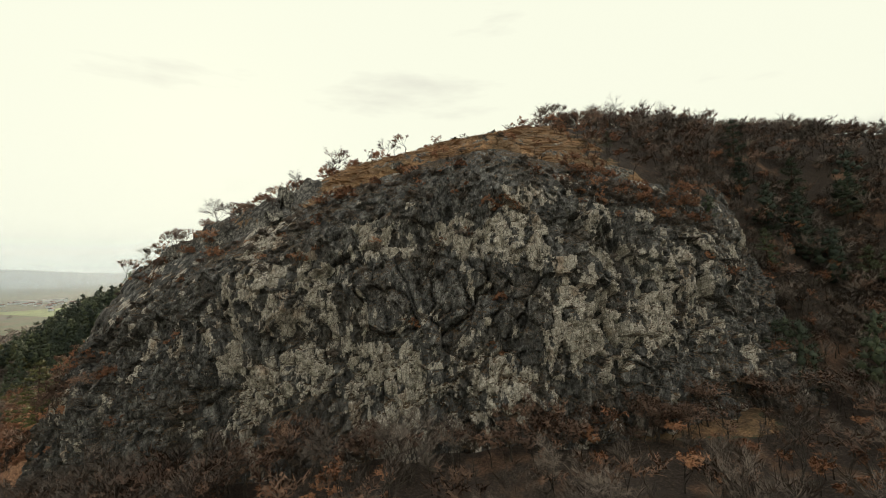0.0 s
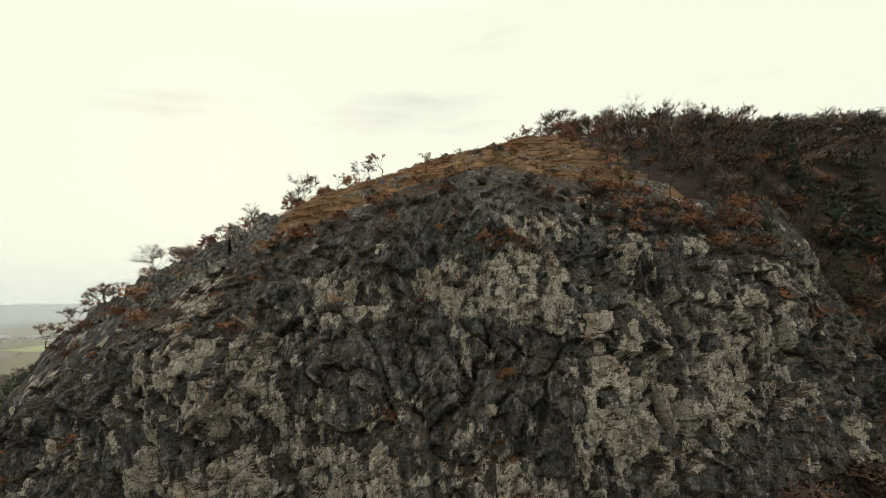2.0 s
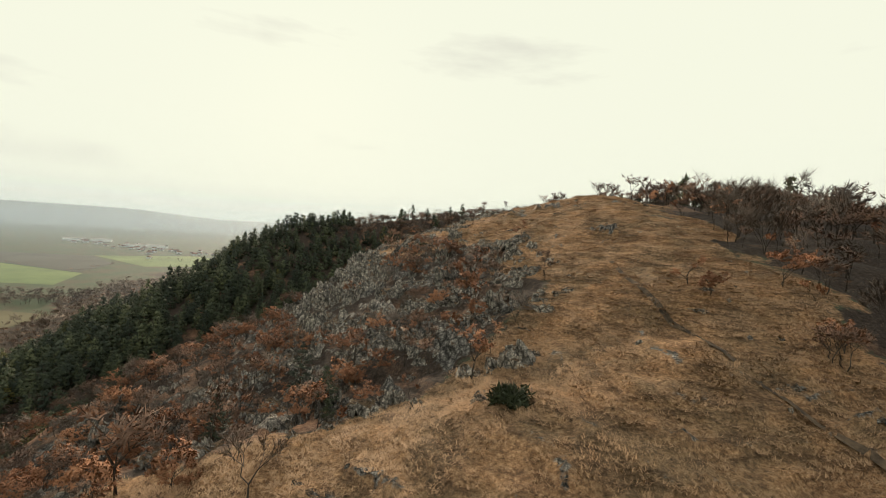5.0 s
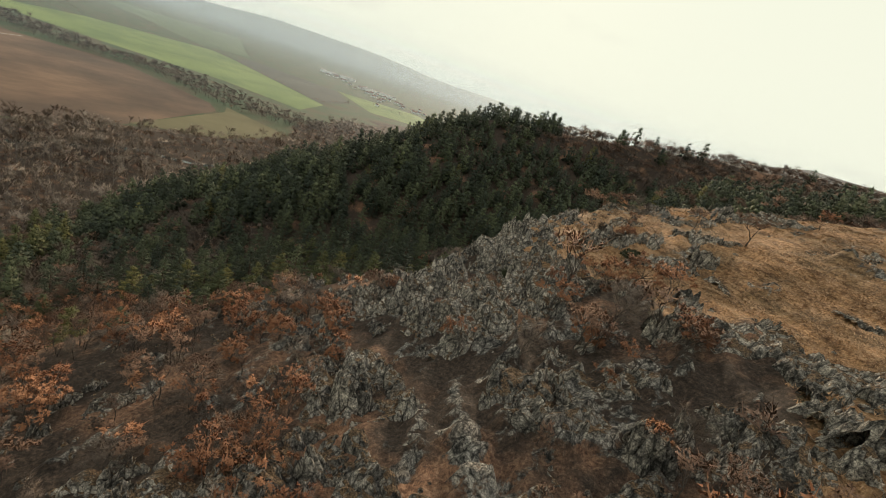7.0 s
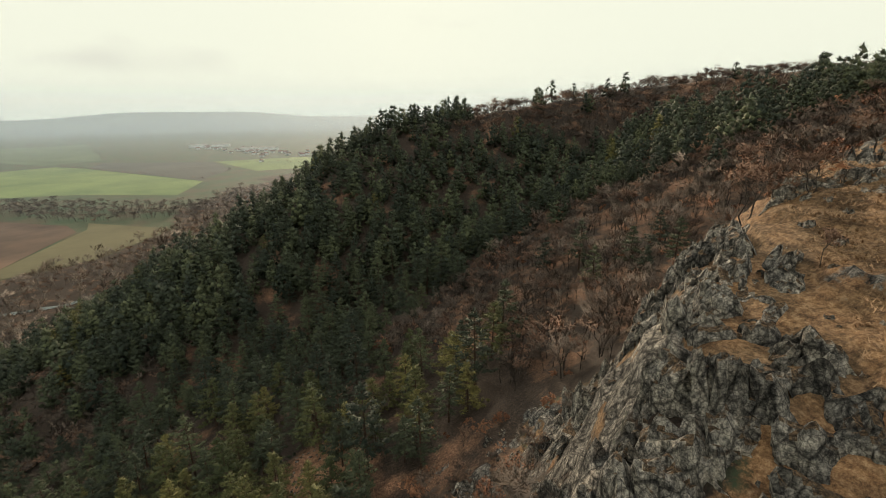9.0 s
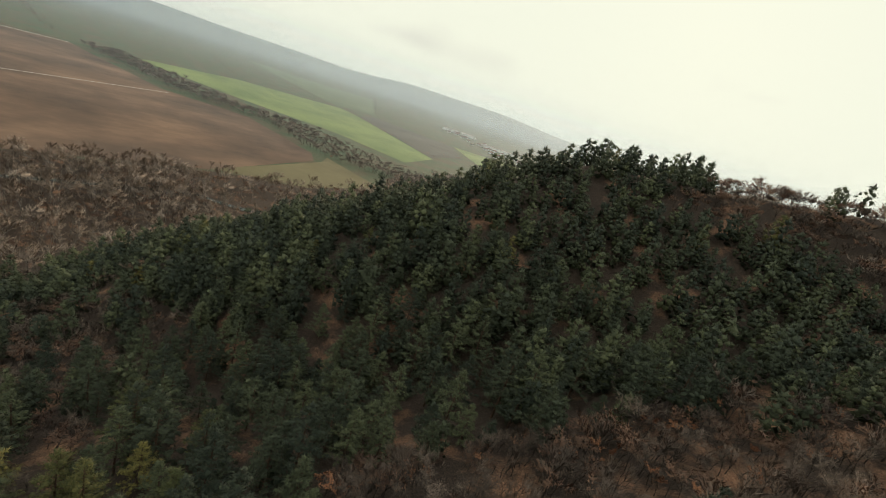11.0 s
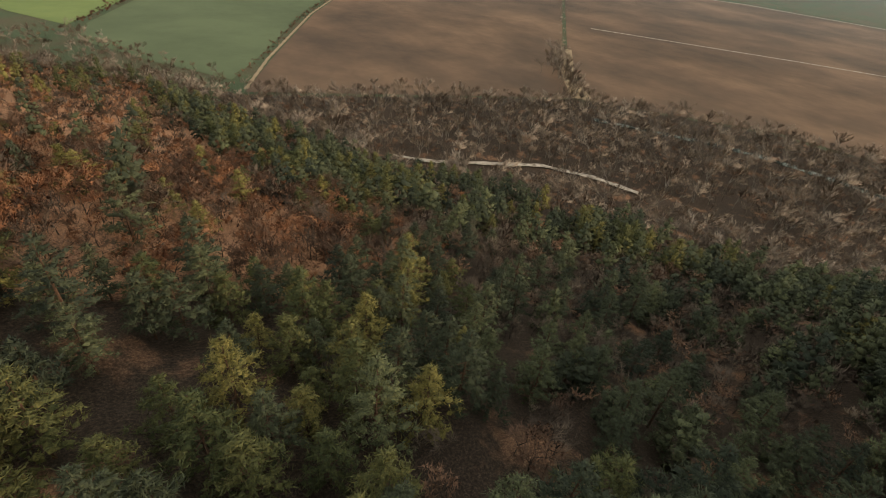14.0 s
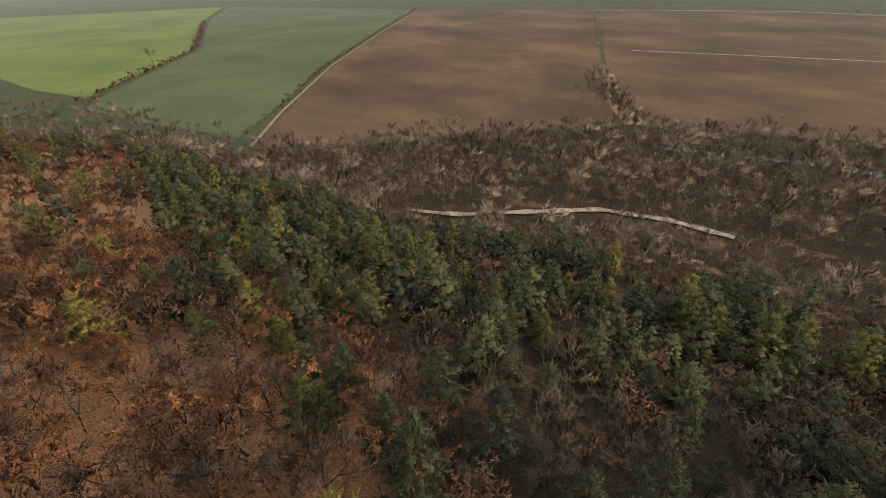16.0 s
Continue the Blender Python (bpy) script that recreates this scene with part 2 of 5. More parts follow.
def stone_colour(nt, p, lichen=0.46):
    """Light grey karst limestone, finely cracked, with dark lichen in the hollows."""
    streak = noise_tex(nt, stretch(nt, p, (1, 1, 0.8)), 2.2, 8, 0.76)
    fine = noise_tex(nt, p, 8.0, 6, 0.75)
    patch = noise_tex(nt, p, 0.25, 4, 0.6)
    pale = ramp(nt, streak, [(0.36, (0.055, 0.052, 0.047)), (0.45, (0.20, 0.188, 0.166)), (0.54, (0.37, 0.338, 0.285)), (0.65, (0.62, 0.56, 0.465))])
    dark = ramp(nt, streak, [(0.38, (0.030, 0.029, 0.026)), (0.5, (0.12, 0.113, 0.10)), (0.64, (0.32, 0.30, 0.262))])
    col = mixc(nt, ramp(nt, patch, [(lichen, (0, 0, 0)), (lichen + 0.17, (1, 1, 1))]), pale, dark)
    col = mixc(nt, 0.9, col, cracks_tex(nt, stretch(nt, p, (1, 1, 0.6)), 1.1, 0.15, 0.10), "MULTIPLY")
    col = mixc(nt, 0.8, col, cracks_tex(nt, p, 3.2, 0.3, 0.09), "MULTIPLY")
    return mixc(nt, 0.7, col, ramp(nt, fine, [(0.41, (0.18, 0.18, 0.18)), (0.55, (1.25, 1.22, 1.18))]), "MULTIPLY"), fine


def grass_colour(nt, p):
    tuft = noise_tex(nt, p, 3.6, 9, 0.82)
    patch = noise_tex(nt, p, 0.16, 4, 0.6)
    straw = ramp(nt, tuft, [(0.36, (0.055, 0.032, 0.017)), (0.47, (0.18, 0.100, 0.049)), (0.55, (0.29, 0.170, 0.087)), (0.65, (0.45, 0.295, 0.165))])
    dull = ramp(nt, tuft, [(0.36, (0.042, 0.028, 0.016)), (0.52, (0.155, 0.100, 0.054)), (0.66, (0.29, 0.195, 0.112))])
    # trodden terraces follow the contour lines
    band = noise_tex(nt, stretch(nt, p, (0.28, 0.28, 2.4)), 1.0, 5, 0.7)
    col = mixc(nt, ramp(nt, patch, [(0.42, (0, 0, 0)), (0.6, (1, 1, 1))]), straw, dull)
    return mixc(nt, 0.8, col, ramp(nt, band, [(0.38, (0.45, 0.43, 0.42)), (0.48, (1.0, 1.0, 1.0)), (0.62, (1.4, 1.36, 1.28))]), "MULTIPLY"), tuft


def litter_colour(nt, p):
    leaf = noise_tex(nt, p, 3.0, 9, 0.85)
    patch = noise_tex(nt, p, 0.09, 4, 0.6)
    # leaf browns; warm also carries the slope's sunlight, dark the hollow's shade
    warm = ramp(nt, leaf, [(0.38, (0.08, 0.042, 0.026)), (0.5, (0.30, 0.155, 0.088)), (0.62, (0.58, 0.34, 0.20))])
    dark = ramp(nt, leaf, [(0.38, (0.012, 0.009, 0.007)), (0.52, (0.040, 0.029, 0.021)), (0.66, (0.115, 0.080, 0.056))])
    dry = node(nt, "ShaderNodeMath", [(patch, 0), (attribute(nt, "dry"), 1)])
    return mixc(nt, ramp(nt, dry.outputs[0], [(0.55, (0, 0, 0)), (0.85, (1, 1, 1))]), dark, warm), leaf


def ground_material():
    m, nt, b = material("hill_ground")
    p = where(nt)
    rock, _ = stone_colour(nt, p, 0.33)
    grass, _ = grass_colour(nt, p)
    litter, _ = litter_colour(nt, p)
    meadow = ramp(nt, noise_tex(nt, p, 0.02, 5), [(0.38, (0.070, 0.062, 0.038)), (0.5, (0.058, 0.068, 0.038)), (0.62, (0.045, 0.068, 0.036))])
    ragged = node(nt, "ShaderNodeMath", [(noise_tex(nt, p, 0.9, 5, 0.7), 0)])
    ragged.inputs[1].default_value = -0.5

    def mask(name, soft):
        a = node(nt, "ShaderNodeMath", [(attribute(nt, name), 0), (ragged.outputs[0], 1)])
        return ramp(nt, a.outputs[0], [(0.5 - soft, (0, 0, 0)), (0.5 + soft, (1, 1, 1))])
    # far hills: blue-grey of distance haze put into the base colour
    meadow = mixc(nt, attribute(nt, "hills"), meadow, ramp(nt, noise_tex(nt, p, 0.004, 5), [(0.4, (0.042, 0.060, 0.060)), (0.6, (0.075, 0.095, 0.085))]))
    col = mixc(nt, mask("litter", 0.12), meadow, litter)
    col = mixc(nt, mask("grass", 0.1), col, grass)
    col = mixc(nt, mask("rock", 0.05), col, rock)
    nt.links.new(col, b.inputs["Base Color"])
    bump(nt, b, noise_tex(nt, p, 2.6, 8, 0.75), 0.9, 0.35)
    return m


def rock_material(name, pale=None):
    m, nt, b = material(name)
    p = where(nt)
    col, fine = stone_colour(nt, p) if pale is None else rock_colour(nt, p)
    # moss and dry plants on the ledges that face up
    up = node(nt, "ShaderNodeSeparateXYZ", [(nt.nodes.new("ShaderNodeNewGeometry").outputs["Normal"], 0)]).outputs["Z"]
    add = node(nt, "ShaderNodeMath", [(up, 0), (noise_tex(nt, p, 0.8, 5, 0.7), 1)])
    low = 1.16 if pale is None else 1.22
    ledge = ramp(nt, half(nt, add.outputs[0]), [(low / 2, (0, 0, 0)), (low / 2 + 0.07, (1, 1, 1))])
    plants = ramp(nt, fine, [(0.38, (0.018, 0.013, 0.009)), (0.5, (0.075, 0.05, 0.029)), (0.62, (0.20, 0.13, 0.073))])
    nt.links.new(mixc(nt, ledge, col, plants), b.inputs["Base Color"])
    bump(nt, b, noise_tex(nt, stretch(nt, p, (1, 1, 0.7)), 2.6, 9, 0.76), 1.0, 0.28 if pale is None else 0.45)
    return m


def plain_material(name, stops, scale, detail=5, strength=0.4, dist=0.1, squash=(1, 1, 1)):
    m, nt, b = material(name)
    p = stretch(nt, where(nt), squash)
    f = noise_tex(nt, p, scale, detail, 0.65)
    nt.links.new(ramp(nt, f, stops), b.inputs["Base Color"])
    if strength:
        bump(nt, b, f, strength, dist)
    return m


def leaf_material(name, dark, light, fluff=False):
    """Foliage that differs from tree to tree and from clump to clump."""
    m, nt, b = material(name)
    info = nt.nodes.new("ShaderNodeObjectInfo").outputs["Random"]
    island = nt.nodes.new("ShaderNodeNewGeometry").outputs["Random Per Island"]
    tree = node(nt, "ShaderNodeMath", [(info, 0), (attribute(nt, "tint"), 1)])
    tree = node(nt, "ShaderNodeMath", [(tree.outputs[0], 0)])
    tree.operation = "FRACT"
    both = node(nt, "ShaderNodeMix", [(tree.outputs[0], 2), (island, 3)])
    both.inputs[0].default_value = 0.3
    middle = tuple(0.62 * d + 0.38 * l for d, l in zip(dark, light))
    col = ramp(nt, both.outputs[0], [(0.1, dark), (0.6, middle), (0.95, light)])
    if fluff:
        tex = noise_tex(nt, where(nt), 4.2, 5, 0.75)
        col = mixc(nt, 0.85, col, ramp(nt, tex, [(0.40, (0.45, 0.47, 0.48)), (0.52, (0.95, 0.95, 0.95)), (0.62, (1.4, 1.35, 1.15))]), "MULTIPLY")
    nt.links.new(col, b.inputs["Base Color"])
    b.inputs["Roughness"].default_value = 0.75
    return m


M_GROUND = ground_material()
M_CLIFF = rock_material("cliff_limestone", 0.0)
M_ROCK = rock_material("outcrop_limestone")
M_BARK = plain_material("oak_bark", [(0.3, (0.028, 0.023, 0.019)), (0.6, (0.075, 0.062, 0.051)), (0.8, (0.13, 0.11, 0.09))], 3.0)
M_GREYBARK = plain_material("poplar_bark", [(0.3, (0.13, 0.115, 0.10)), (0.6, (0.27, 0.245, 0.215)), (0.8, (0.40, 0.365, 0.32))], 3.0)
M_PINEBARK = plain_material("pine_bark", [(0.3, (0.03, 0.02, 0.014)), (0.6, (0.085, 0.05, 0.033)), (0.8, (0.14, 0.085, 0.055))], 3.0)
M_NEEDLE = leaf_material("pine_needles", (0.027, 0.036, 0.026), (0.100, 0.112, 0.056), True)
# olive-yellow needles; part of the sunlight on the pines is in this colour
M_NEEDLE_Y = leaf_material("sunlit_yellow_needles", (0.046, 0.058, 0.026), (0.19, 0.165, 0.052), True)
M_ORANGE = leaf_material("withered_oak_leaves", (0.13, 0.055, 0.027), (0.40, 0.195, 0.10))
M_BROWN = leaf_material("brown_oak_leaves", (0.068, 0.041, 0.028), (0.235, 0.138, 0.088))
M_TWIG = leaf_material("bare_twigs", (0.058, 0.045, 0.035), (0.20, 0.155, 0.118))
M_STRAW = leaf_material("straw_grass", (0.14, 0.080, 0.040), (0.42, 0.265, 0.14))
M_JUNIPER = leaf_material("juniper_needles", (0.020, 0.026, 0.014), (0.075, 0.08, 0.035))
M_GREYTWIG = leaf_material("pale_twigs", (0.11, 0.085, 0.065), (0.40, 0.33, 0.265))
M_PLOUGH = plain_material("ploughed_soil", [(0.36, (0.058, 0.041, 0.031)), (0.5, (0.090, 0.060, 0.042)), (0.66, (0.15, 0.096, 0.063))], 0.0075, 5, 0.4, 0.1, (1.0, 0.75, 1))
M_CROP = plain_material("winter_crop", [(0.36, (0.085, 0.125, 0.045)), (0.62, (0.135, 0.175, 0.06))], 0.008, 6)
M_CROP2 = plain_material("thin_winter_crop", [(0.36, (0.062, 0.082, 0.045)), (0.62, (0.085, 0.11, 0.06))], 0.01, 6)
M_OLIVE = plain_material("fallow_field", [(0.3, (0.075, 0.068, 0.035)), (0.7, (0.125, 0.11, 0.06))], 0.01, 6)
M_FALLOW = plain_material("dark_fallow", [(0.3, (0.045, 0.045, 0.036)), (0.7, (0.075, 0.075, 0.06))], 0.01, 6)
M_ROAD = plain_material("pale_gravel", [(0.36, (0.14, 0.12, 0.10)), (0.62, (0.36, 0.325, 0.28))], 0.35, 6)
M_PATH = plain_material("dry_grass_path", [(0.3, (0.16, 0.12, 0.075)), (0.7, (0.30, 0.235, 0.16))], 0.8)
M_TRACK = plain_material("earth_track", [(0.38, (0.026, 0.019, 0.013)), (0.62, (0.10, 0.070, 0.044))], 1.2)
M_WALLW = plain_material("white_render", [(0.3, (0.66, 0.65, 0.62)), (0.7, (0.8, 0.79, 0.76))], 0.3)
M_TILE = plain_material("roof_tiles", [(0.3, (0.13, 0.07, 0.05)), (0.7, (0.20, 0.115, 0.085))], 0.5)
M_PANE, _nt, _b = material("window_pane")
_b.inputs["Base Color"].default_value = (0.03, 0.035, 0.04, 1)
_b.inputs["Roughness"].default_value = 0.1
M_WATER, _nt, _b = material("river_water")
_b.inputs["Base Color"].default_value = (0.02, 0.03, 0.028, 1)
_b.inputs["Roughness"].default_value = 0.08
_b.inputs["Specular IOR Level"].default_value = 0.5


# ---- mesh helpers ----


def mesh_from(name, verts, faces, mat, smooth_shade=False):
    me = bpy.data.meshes.new(name)
    verts = np.asarray(verts, np.float32)
    faces = np.asarray(faces, np.int32)
    n, k = faces.shape
    me.vertices.add(len(verts))
    me.vertices.foreach_set("co", verts.ravel())
    me.loops.add(n * k)
    me.loops.foreach_set("vertex_index", faces.ravel())
    me.polygons.add(n)
    me.polygons.foreach_set("loop_start", np.arange(0, n * k, k, dtype=np.int32))
    me.polygons.foreach_set("loop_total", np.full(n, k, np.int32))
    me.polygons.foreach_set("use_smooth", np.full(n, smooth_shade, bool))
    me.update(calc_edges=True)
    me.materials.append(mat)
    return me


def grid_faces(rows, cols):
    a = (np.arange(rows - 1)[:, None] * cols + np.arange(cols - 1)[None, :]).ravel()
    return np.stack([a, a + 1, a + cols + 1, a + cols], 1)


def part(name, me, parent, label=""):
    ob = new(name, me)
    ob.parent = parent
    return tagged(ob, label)


# ---- ground: one sheet to the horizon ----


def spaced(stops):
    """Coordinates from (place, step) pairs, each step held up to the next place."""
    out = []
    for (a, s), (b, _) in zip(stops, stops[1:]):
        out.extend(np.linspace(a, b, max(2, int(round((b - a) / s)) + 1))[:-1])
    return np.array(out + [stops[-1][0]])


GX = spaced([(-4900, 260), (-1700, 60), (-700, 12), (-420, 5), (-130, 2.4), (-64, 0.6), (42, 2.6), (130, 8), (400, 40), (900, 400), (4900, 1)])
GY = spaced([(-4900, 300), (-1500, 60), (-500, 12), (-150, 6), (20, 2.4), (54, 0.6), (206, 2.4), (290, 6), (520, 15), (900, 60), (1700, 260), (4900, 1)])
X2, Y2 = np.meshgrid(GX, GY)


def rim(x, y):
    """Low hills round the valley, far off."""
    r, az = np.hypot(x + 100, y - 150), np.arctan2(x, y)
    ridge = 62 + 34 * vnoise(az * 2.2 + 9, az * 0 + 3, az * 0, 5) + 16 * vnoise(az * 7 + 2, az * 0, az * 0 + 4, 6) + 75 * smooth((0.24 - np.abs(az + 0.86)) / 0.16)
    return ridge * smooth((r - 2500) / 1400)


def field_edge(y):
    """Where the fields begin, west of the river wood."""
    return np.interp(y, [-420, -230, -150, -109, -50, 0, 14, 130, 322, 420, 535, 600, 900], [60, -90, -170, -204, -325, -420, -436, -512, -540, -520, -560, -640, -760])


def belt_mask(x, y, h):
    e = 1.0
    gx = (land(x + e, y) - land(x - e, y)) / 2
    gy = (land(x, y + e) - land(x, y - e)) / 2
    return np.hypot(gx, gy)


inside = Y2 - cliff_foot(X2)
face = smooth((inside + 1) / 3) * smooth((21 - inside) / 8) * smooth((X2 + 76) / 10) * smooth((58 - X2) / 8)
# behind the rock face the sheet is set back, so that the face stands in front of it
H2 = land(X2, Y2 - 3.4 * face)
SLOPE = belt_mask(X2, Y2, H2)
OPEN = smooth((X2 + 70) / 22) * smooth((np.interp(Y2, [60, 75, 100, 150, 175, 205], [50, 42, 31, 29, 24, 8]) + 5 * vnoise(X2 / 7, Y2 / 7, X2 * 0, 77) + 2 * vnoise(X2 / 2, Y2 / 2, X2 * 0, 79) - X2 + 2) / 9) * smooth((Y2 - 58) / 6) * smooth((212 - Y2) / 14)
rough = fbm(X2 / 9, Y2 / 9, H2 / 7, 4, 11)
ledge_n = fbm(X2 / 13, Y2 / 4.5, H2 / 2.2, 4, 31)
d1, d2, cid = worley(X2 / 3.6, Y2 / 3.2, H2 / 3.4, 41)
FLANK_Y = [70, 84, 92, 96, 100, 104, 112, 126, 138, 150, 158, 163, 175, 200]
FLANK_X = [-32, -26, -18, -13, -8, -3, 3, 7, 4, -4, -10, -34, -38, -44]
FLANK = np.interp(Y2, FLANK_Y, FLANK_X)
GRASS = OPEN * smooth((X2 - FLANK + 11 + 9 * vnoise(X2 / 6, Y2 / 6, X2 * 0, 78)) / 10)
ROCKY = np.clip(0.62 * smooth((SLOPE - 0.42) / 0.55) + 0.30 * ledge_n + 0.02, 0, 1.2) * OPEN
blocks = (cid - 0.35) * 1.8 + np.minimum(d2 - d1, 0.4) * 1.6
terrace = H2 / 1.15 + 0.9 * fbm(X2 / 14, Y2 / 14, X2 * 0, 3, 91)
step_up = 0.6 * (smooth((terrace - np.floor(terrace)) * 3.2) - (terrace - np.floor(terrace)))
tuft = 0.16 * fbm(X2 / 0.9, Y2 / 0.9, X2 * 0, 2, 95)
c1, c2, cc = worley(X2 / 1.5, Y2 / 1.4, H2 / 1.5, 47)
cracks = 0.9 * (cc - 0.4) - 0.55 * np.exp(-((c2 - c1) / 0.12) ** 2)
ROCKY = np.clip(ROCKY + 0.4 * smooth((step_up - 0.24) / 0.10) * smooth((fbm(X2 / 10, Y2 / 10, X2 * 0, 2, 99) + 0.02) / 0.4) * OPEN, 0, 1.2)
rib = smooth((-8 - X2) / 8) * smooth((Y2 - 146 + 10 * smooth((-24 - X2) / 8)) / 8) * OPEN
ROCKY = np.clip(ROCKY + rib * (0.02 + 0.5 * fbm(X2 / 5, Y2 / 5, H2 / 4, 3, 101)), 0, 1.2)
brow = smooth((inside - 6) / 4) * smooth((25 - inside) / 10) * smooth((X2 + 62) / 8) * OPEN
ROCKY = np.clip(ROCKY + brow * (0.12 + 0.75 * fbm(X2 / 6, Y2 / 3.5, H2 / 3, 3, 104)), 0, 1.2)
ROCKY = np.clip(ROCKY + smooth((FLANK - X2) / 8) * smooth((Y2 - 96) / 8) * (0.08 + 0.55 * fbm(X2 / 4, Y2 / 4, H2 / 3, 3, 105)) * OPEN, 0, 1.2)
fine_land = OPEN * (0.5 * rough + step_up + tuft + smooth((ROCKY - 0.35) / 0.3) * (0.75 * blocks + cracks)) + (1 - OPEN) * rough * np.clip(H2 / 20, 0, 1) * 0.9
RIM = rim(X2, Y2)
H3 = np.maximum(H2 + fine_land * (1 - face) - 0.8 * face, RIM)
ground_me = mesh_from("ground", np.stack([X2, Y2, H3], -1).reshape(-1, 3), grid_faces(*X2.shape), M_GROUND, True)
# warm litter on the dry sunlit slope; zero leaves the shade-darkened litter
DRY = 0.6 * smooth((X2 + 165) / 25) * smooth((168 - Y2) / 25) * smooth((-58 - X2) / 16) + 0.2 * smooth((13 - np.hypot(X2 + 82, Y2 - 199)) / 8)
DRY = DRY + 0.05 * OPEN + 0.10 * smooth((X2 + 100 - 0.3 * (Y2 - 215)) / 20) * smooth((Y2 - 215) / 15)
WOODED = np.clip(smooth((X2 - foot_x(Y2) + 235) / 20) * smooth((X2 - field_edge(Y2) + 4) / 8) - GRASS, 0, 1)
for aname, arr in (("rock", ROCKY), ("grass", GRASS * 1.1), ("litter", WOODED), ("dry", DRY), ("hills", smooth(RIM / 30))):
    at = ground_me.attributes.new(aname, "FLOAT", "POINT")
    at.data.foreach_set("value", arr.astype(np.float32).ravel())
ground = tagged(new("ground", ground_me), "dry grassy hilltop, leaf-strewn wooded slopes and valley floor", "ground", kind="structure")


def surface(x, y):
    """Height of the finished sheet at one place."""
    i = min(max(int(np.searchsorted(GX, x)) - 1, 0), len(GX) - 2)
    j = min(max(int(np.searchsorted(GY, y)) - 1, 0), len(GY) - 2)
    u, v = (x - GX[i]) / (GX[i + 1] - GX[i]), (y - GY[j]) / (GY[j + 1] - GY[j])
    return float((H3[j, i] * (1 - u) + H3[j, i + 1] * u) * (1 - v) + (H3[j + 1, i] * (1 - u) + H3[j + 1, i + 1] * u) * v)


# ---- the cliff: one broken limestone face ----


def cliff_mesh():
    xs = np.arange(-70, 54, 0.22)
    us = np.linspace(-0.06, 1.0, 225)
    sx, su = np.meshgrid(xs, us)
    foot = cliff_foot(sx)
    wide = np.interp(sx, [-80, -60, 40, 52, 75], [2.0, 1.0, 1.0, 1.8, 4.6])
    depth = np.interp(su, [-0.06] + PROFILE_U, [-1.0] + PROFILE_D) * wide
    yy = foot + depth
    lo, hi = south(sx, yy), summit(sx, yy)
    zz = lo + np.maximum(hi - lo, 0) * su
    # outward direction of the face in plan
    nx = np.gradient(cliff_foot(xs), xs)[None, :] * np.ones_like(su)
    ln = np.hypot(nx, 1)
    ox, oy = nx / ln, -1 / ln
    wx = sx + 1.6 * fbm(sx / 6, yy / 6, zz / 6, 2, 60)
    wz = zz + 2.0 * fbm(sx / 6, yy / 6, zz / 6, 2, 66)
    a1, a2, ci, ax, az, at = facets(wx / 7.5, yy / 7.5, wz / 10.5, 3)
    b1, b2, cj, bx, bz, bt = facets(wx / 2.9, yy / 2.9, wz / 4.6, 7)
    e1, e2, ck, ex, ez, et = facets(sx / 1.15, yy / 1.15, zz / 1.7, 17)
    g1, g2, cl, gx_, gz_, gt = facets(sx / 0.55, yy / 0.55, zz / 0.75, 19)
    # beds of rock that step out over hollows
    bed = 0.5 + 0.5 * np.sin(wz / 2.9 + 1.5 * fbm(sx / 18, yy / 18, zz / 18, 2, 70))
    out = 1.9 * (ci - 0.45) + 1.1 * ax + 1.0 * az + 1.1 * (cj - 0.5) + 1.1 * bx + 1.1 * bz + 0.75 * (bed - 0.5) * smooth(fbm(sx / 10, yy / 10, zz / 10, 2, 73) + 0.6)
    out = out + 0.5 * (ck - 0.5) + 0.65 * ex + 0.75 * ez + 0.2 * (cl - 0.5) + 0.3 * (gx_ + gz_)
    split = smooth(2.2 * fbm(sx / 7, yy / 7, zz / 9, 2, 81) + 0.35)
    out = out - 0.7 * split * np.exp(-((a2 - a1) / 0.035) ** 2) - 0.45 * split * np.exp(-((b2 - b1) / 0.055) ** 2) - 0.18 * np.exp(-((e2 - e1) / 0.08) ** 2)
    out = out + 1.8 * fbm(sx / 16, yy / 16, zz / 20, 3, 21) + 0.16 * fbm(sx / 0.7, yy / 0.7, zz / 2.2, 3, 25)
    out = out * np.interp(su, [-0.06, 0.05, 0.85, 1.0], [0.3, 1, 0.8, 0.15])
    # fresh cream rock where blocks have broken off: overhanging faces of the middle and lower wall
    level = np.interp(zz, [70, 78, 84, 104, 111, 118], [0.31, 0.38, 0.46, 0.44, 0.39, 0.28]) + np.interp(sx, [-60, -36, -26, 36, 44, 54], [-0.2, -0.15, -0.01, 0, -0.06, -0.2]) - 0.16 * smooth((sx - 18) / 10) * smooth((zz - 99) / 6) + 0.13 * smooth((24 - np.abs(sx - 4)) / 8) * smooth((99 - zz) / 6) + 0.09 * smooth((12 - np.abs(sx + 5)) / 5) * smooth((zz - 94) / 4) * smooth((113 - zz) / 4) - 0.02
    fresh = level + 0.06 * at + 0.14 * bt + 0.16 * et + 0.06 * gt + 0.20 * (cj - 0.5) + 0.26 * (ck - 0.5) + 0.10 * (cl - 0.5) + 0.30 * fbm(sx / 9, yy / 9, zz / 7, 3, 27)
    drop = np.interp(su, [0.93, 1.0], [0, 0.6])
    up = 0.35 * out
    v = np.stack([sx + ox * out, yy + oy * out, zz + up * smooth(su * 2) - drop], -1).reshape(-1, 3)
    me = mesh_from("cliff_face", v, grid_faces(*sx.shape), M_CLIFF, False)
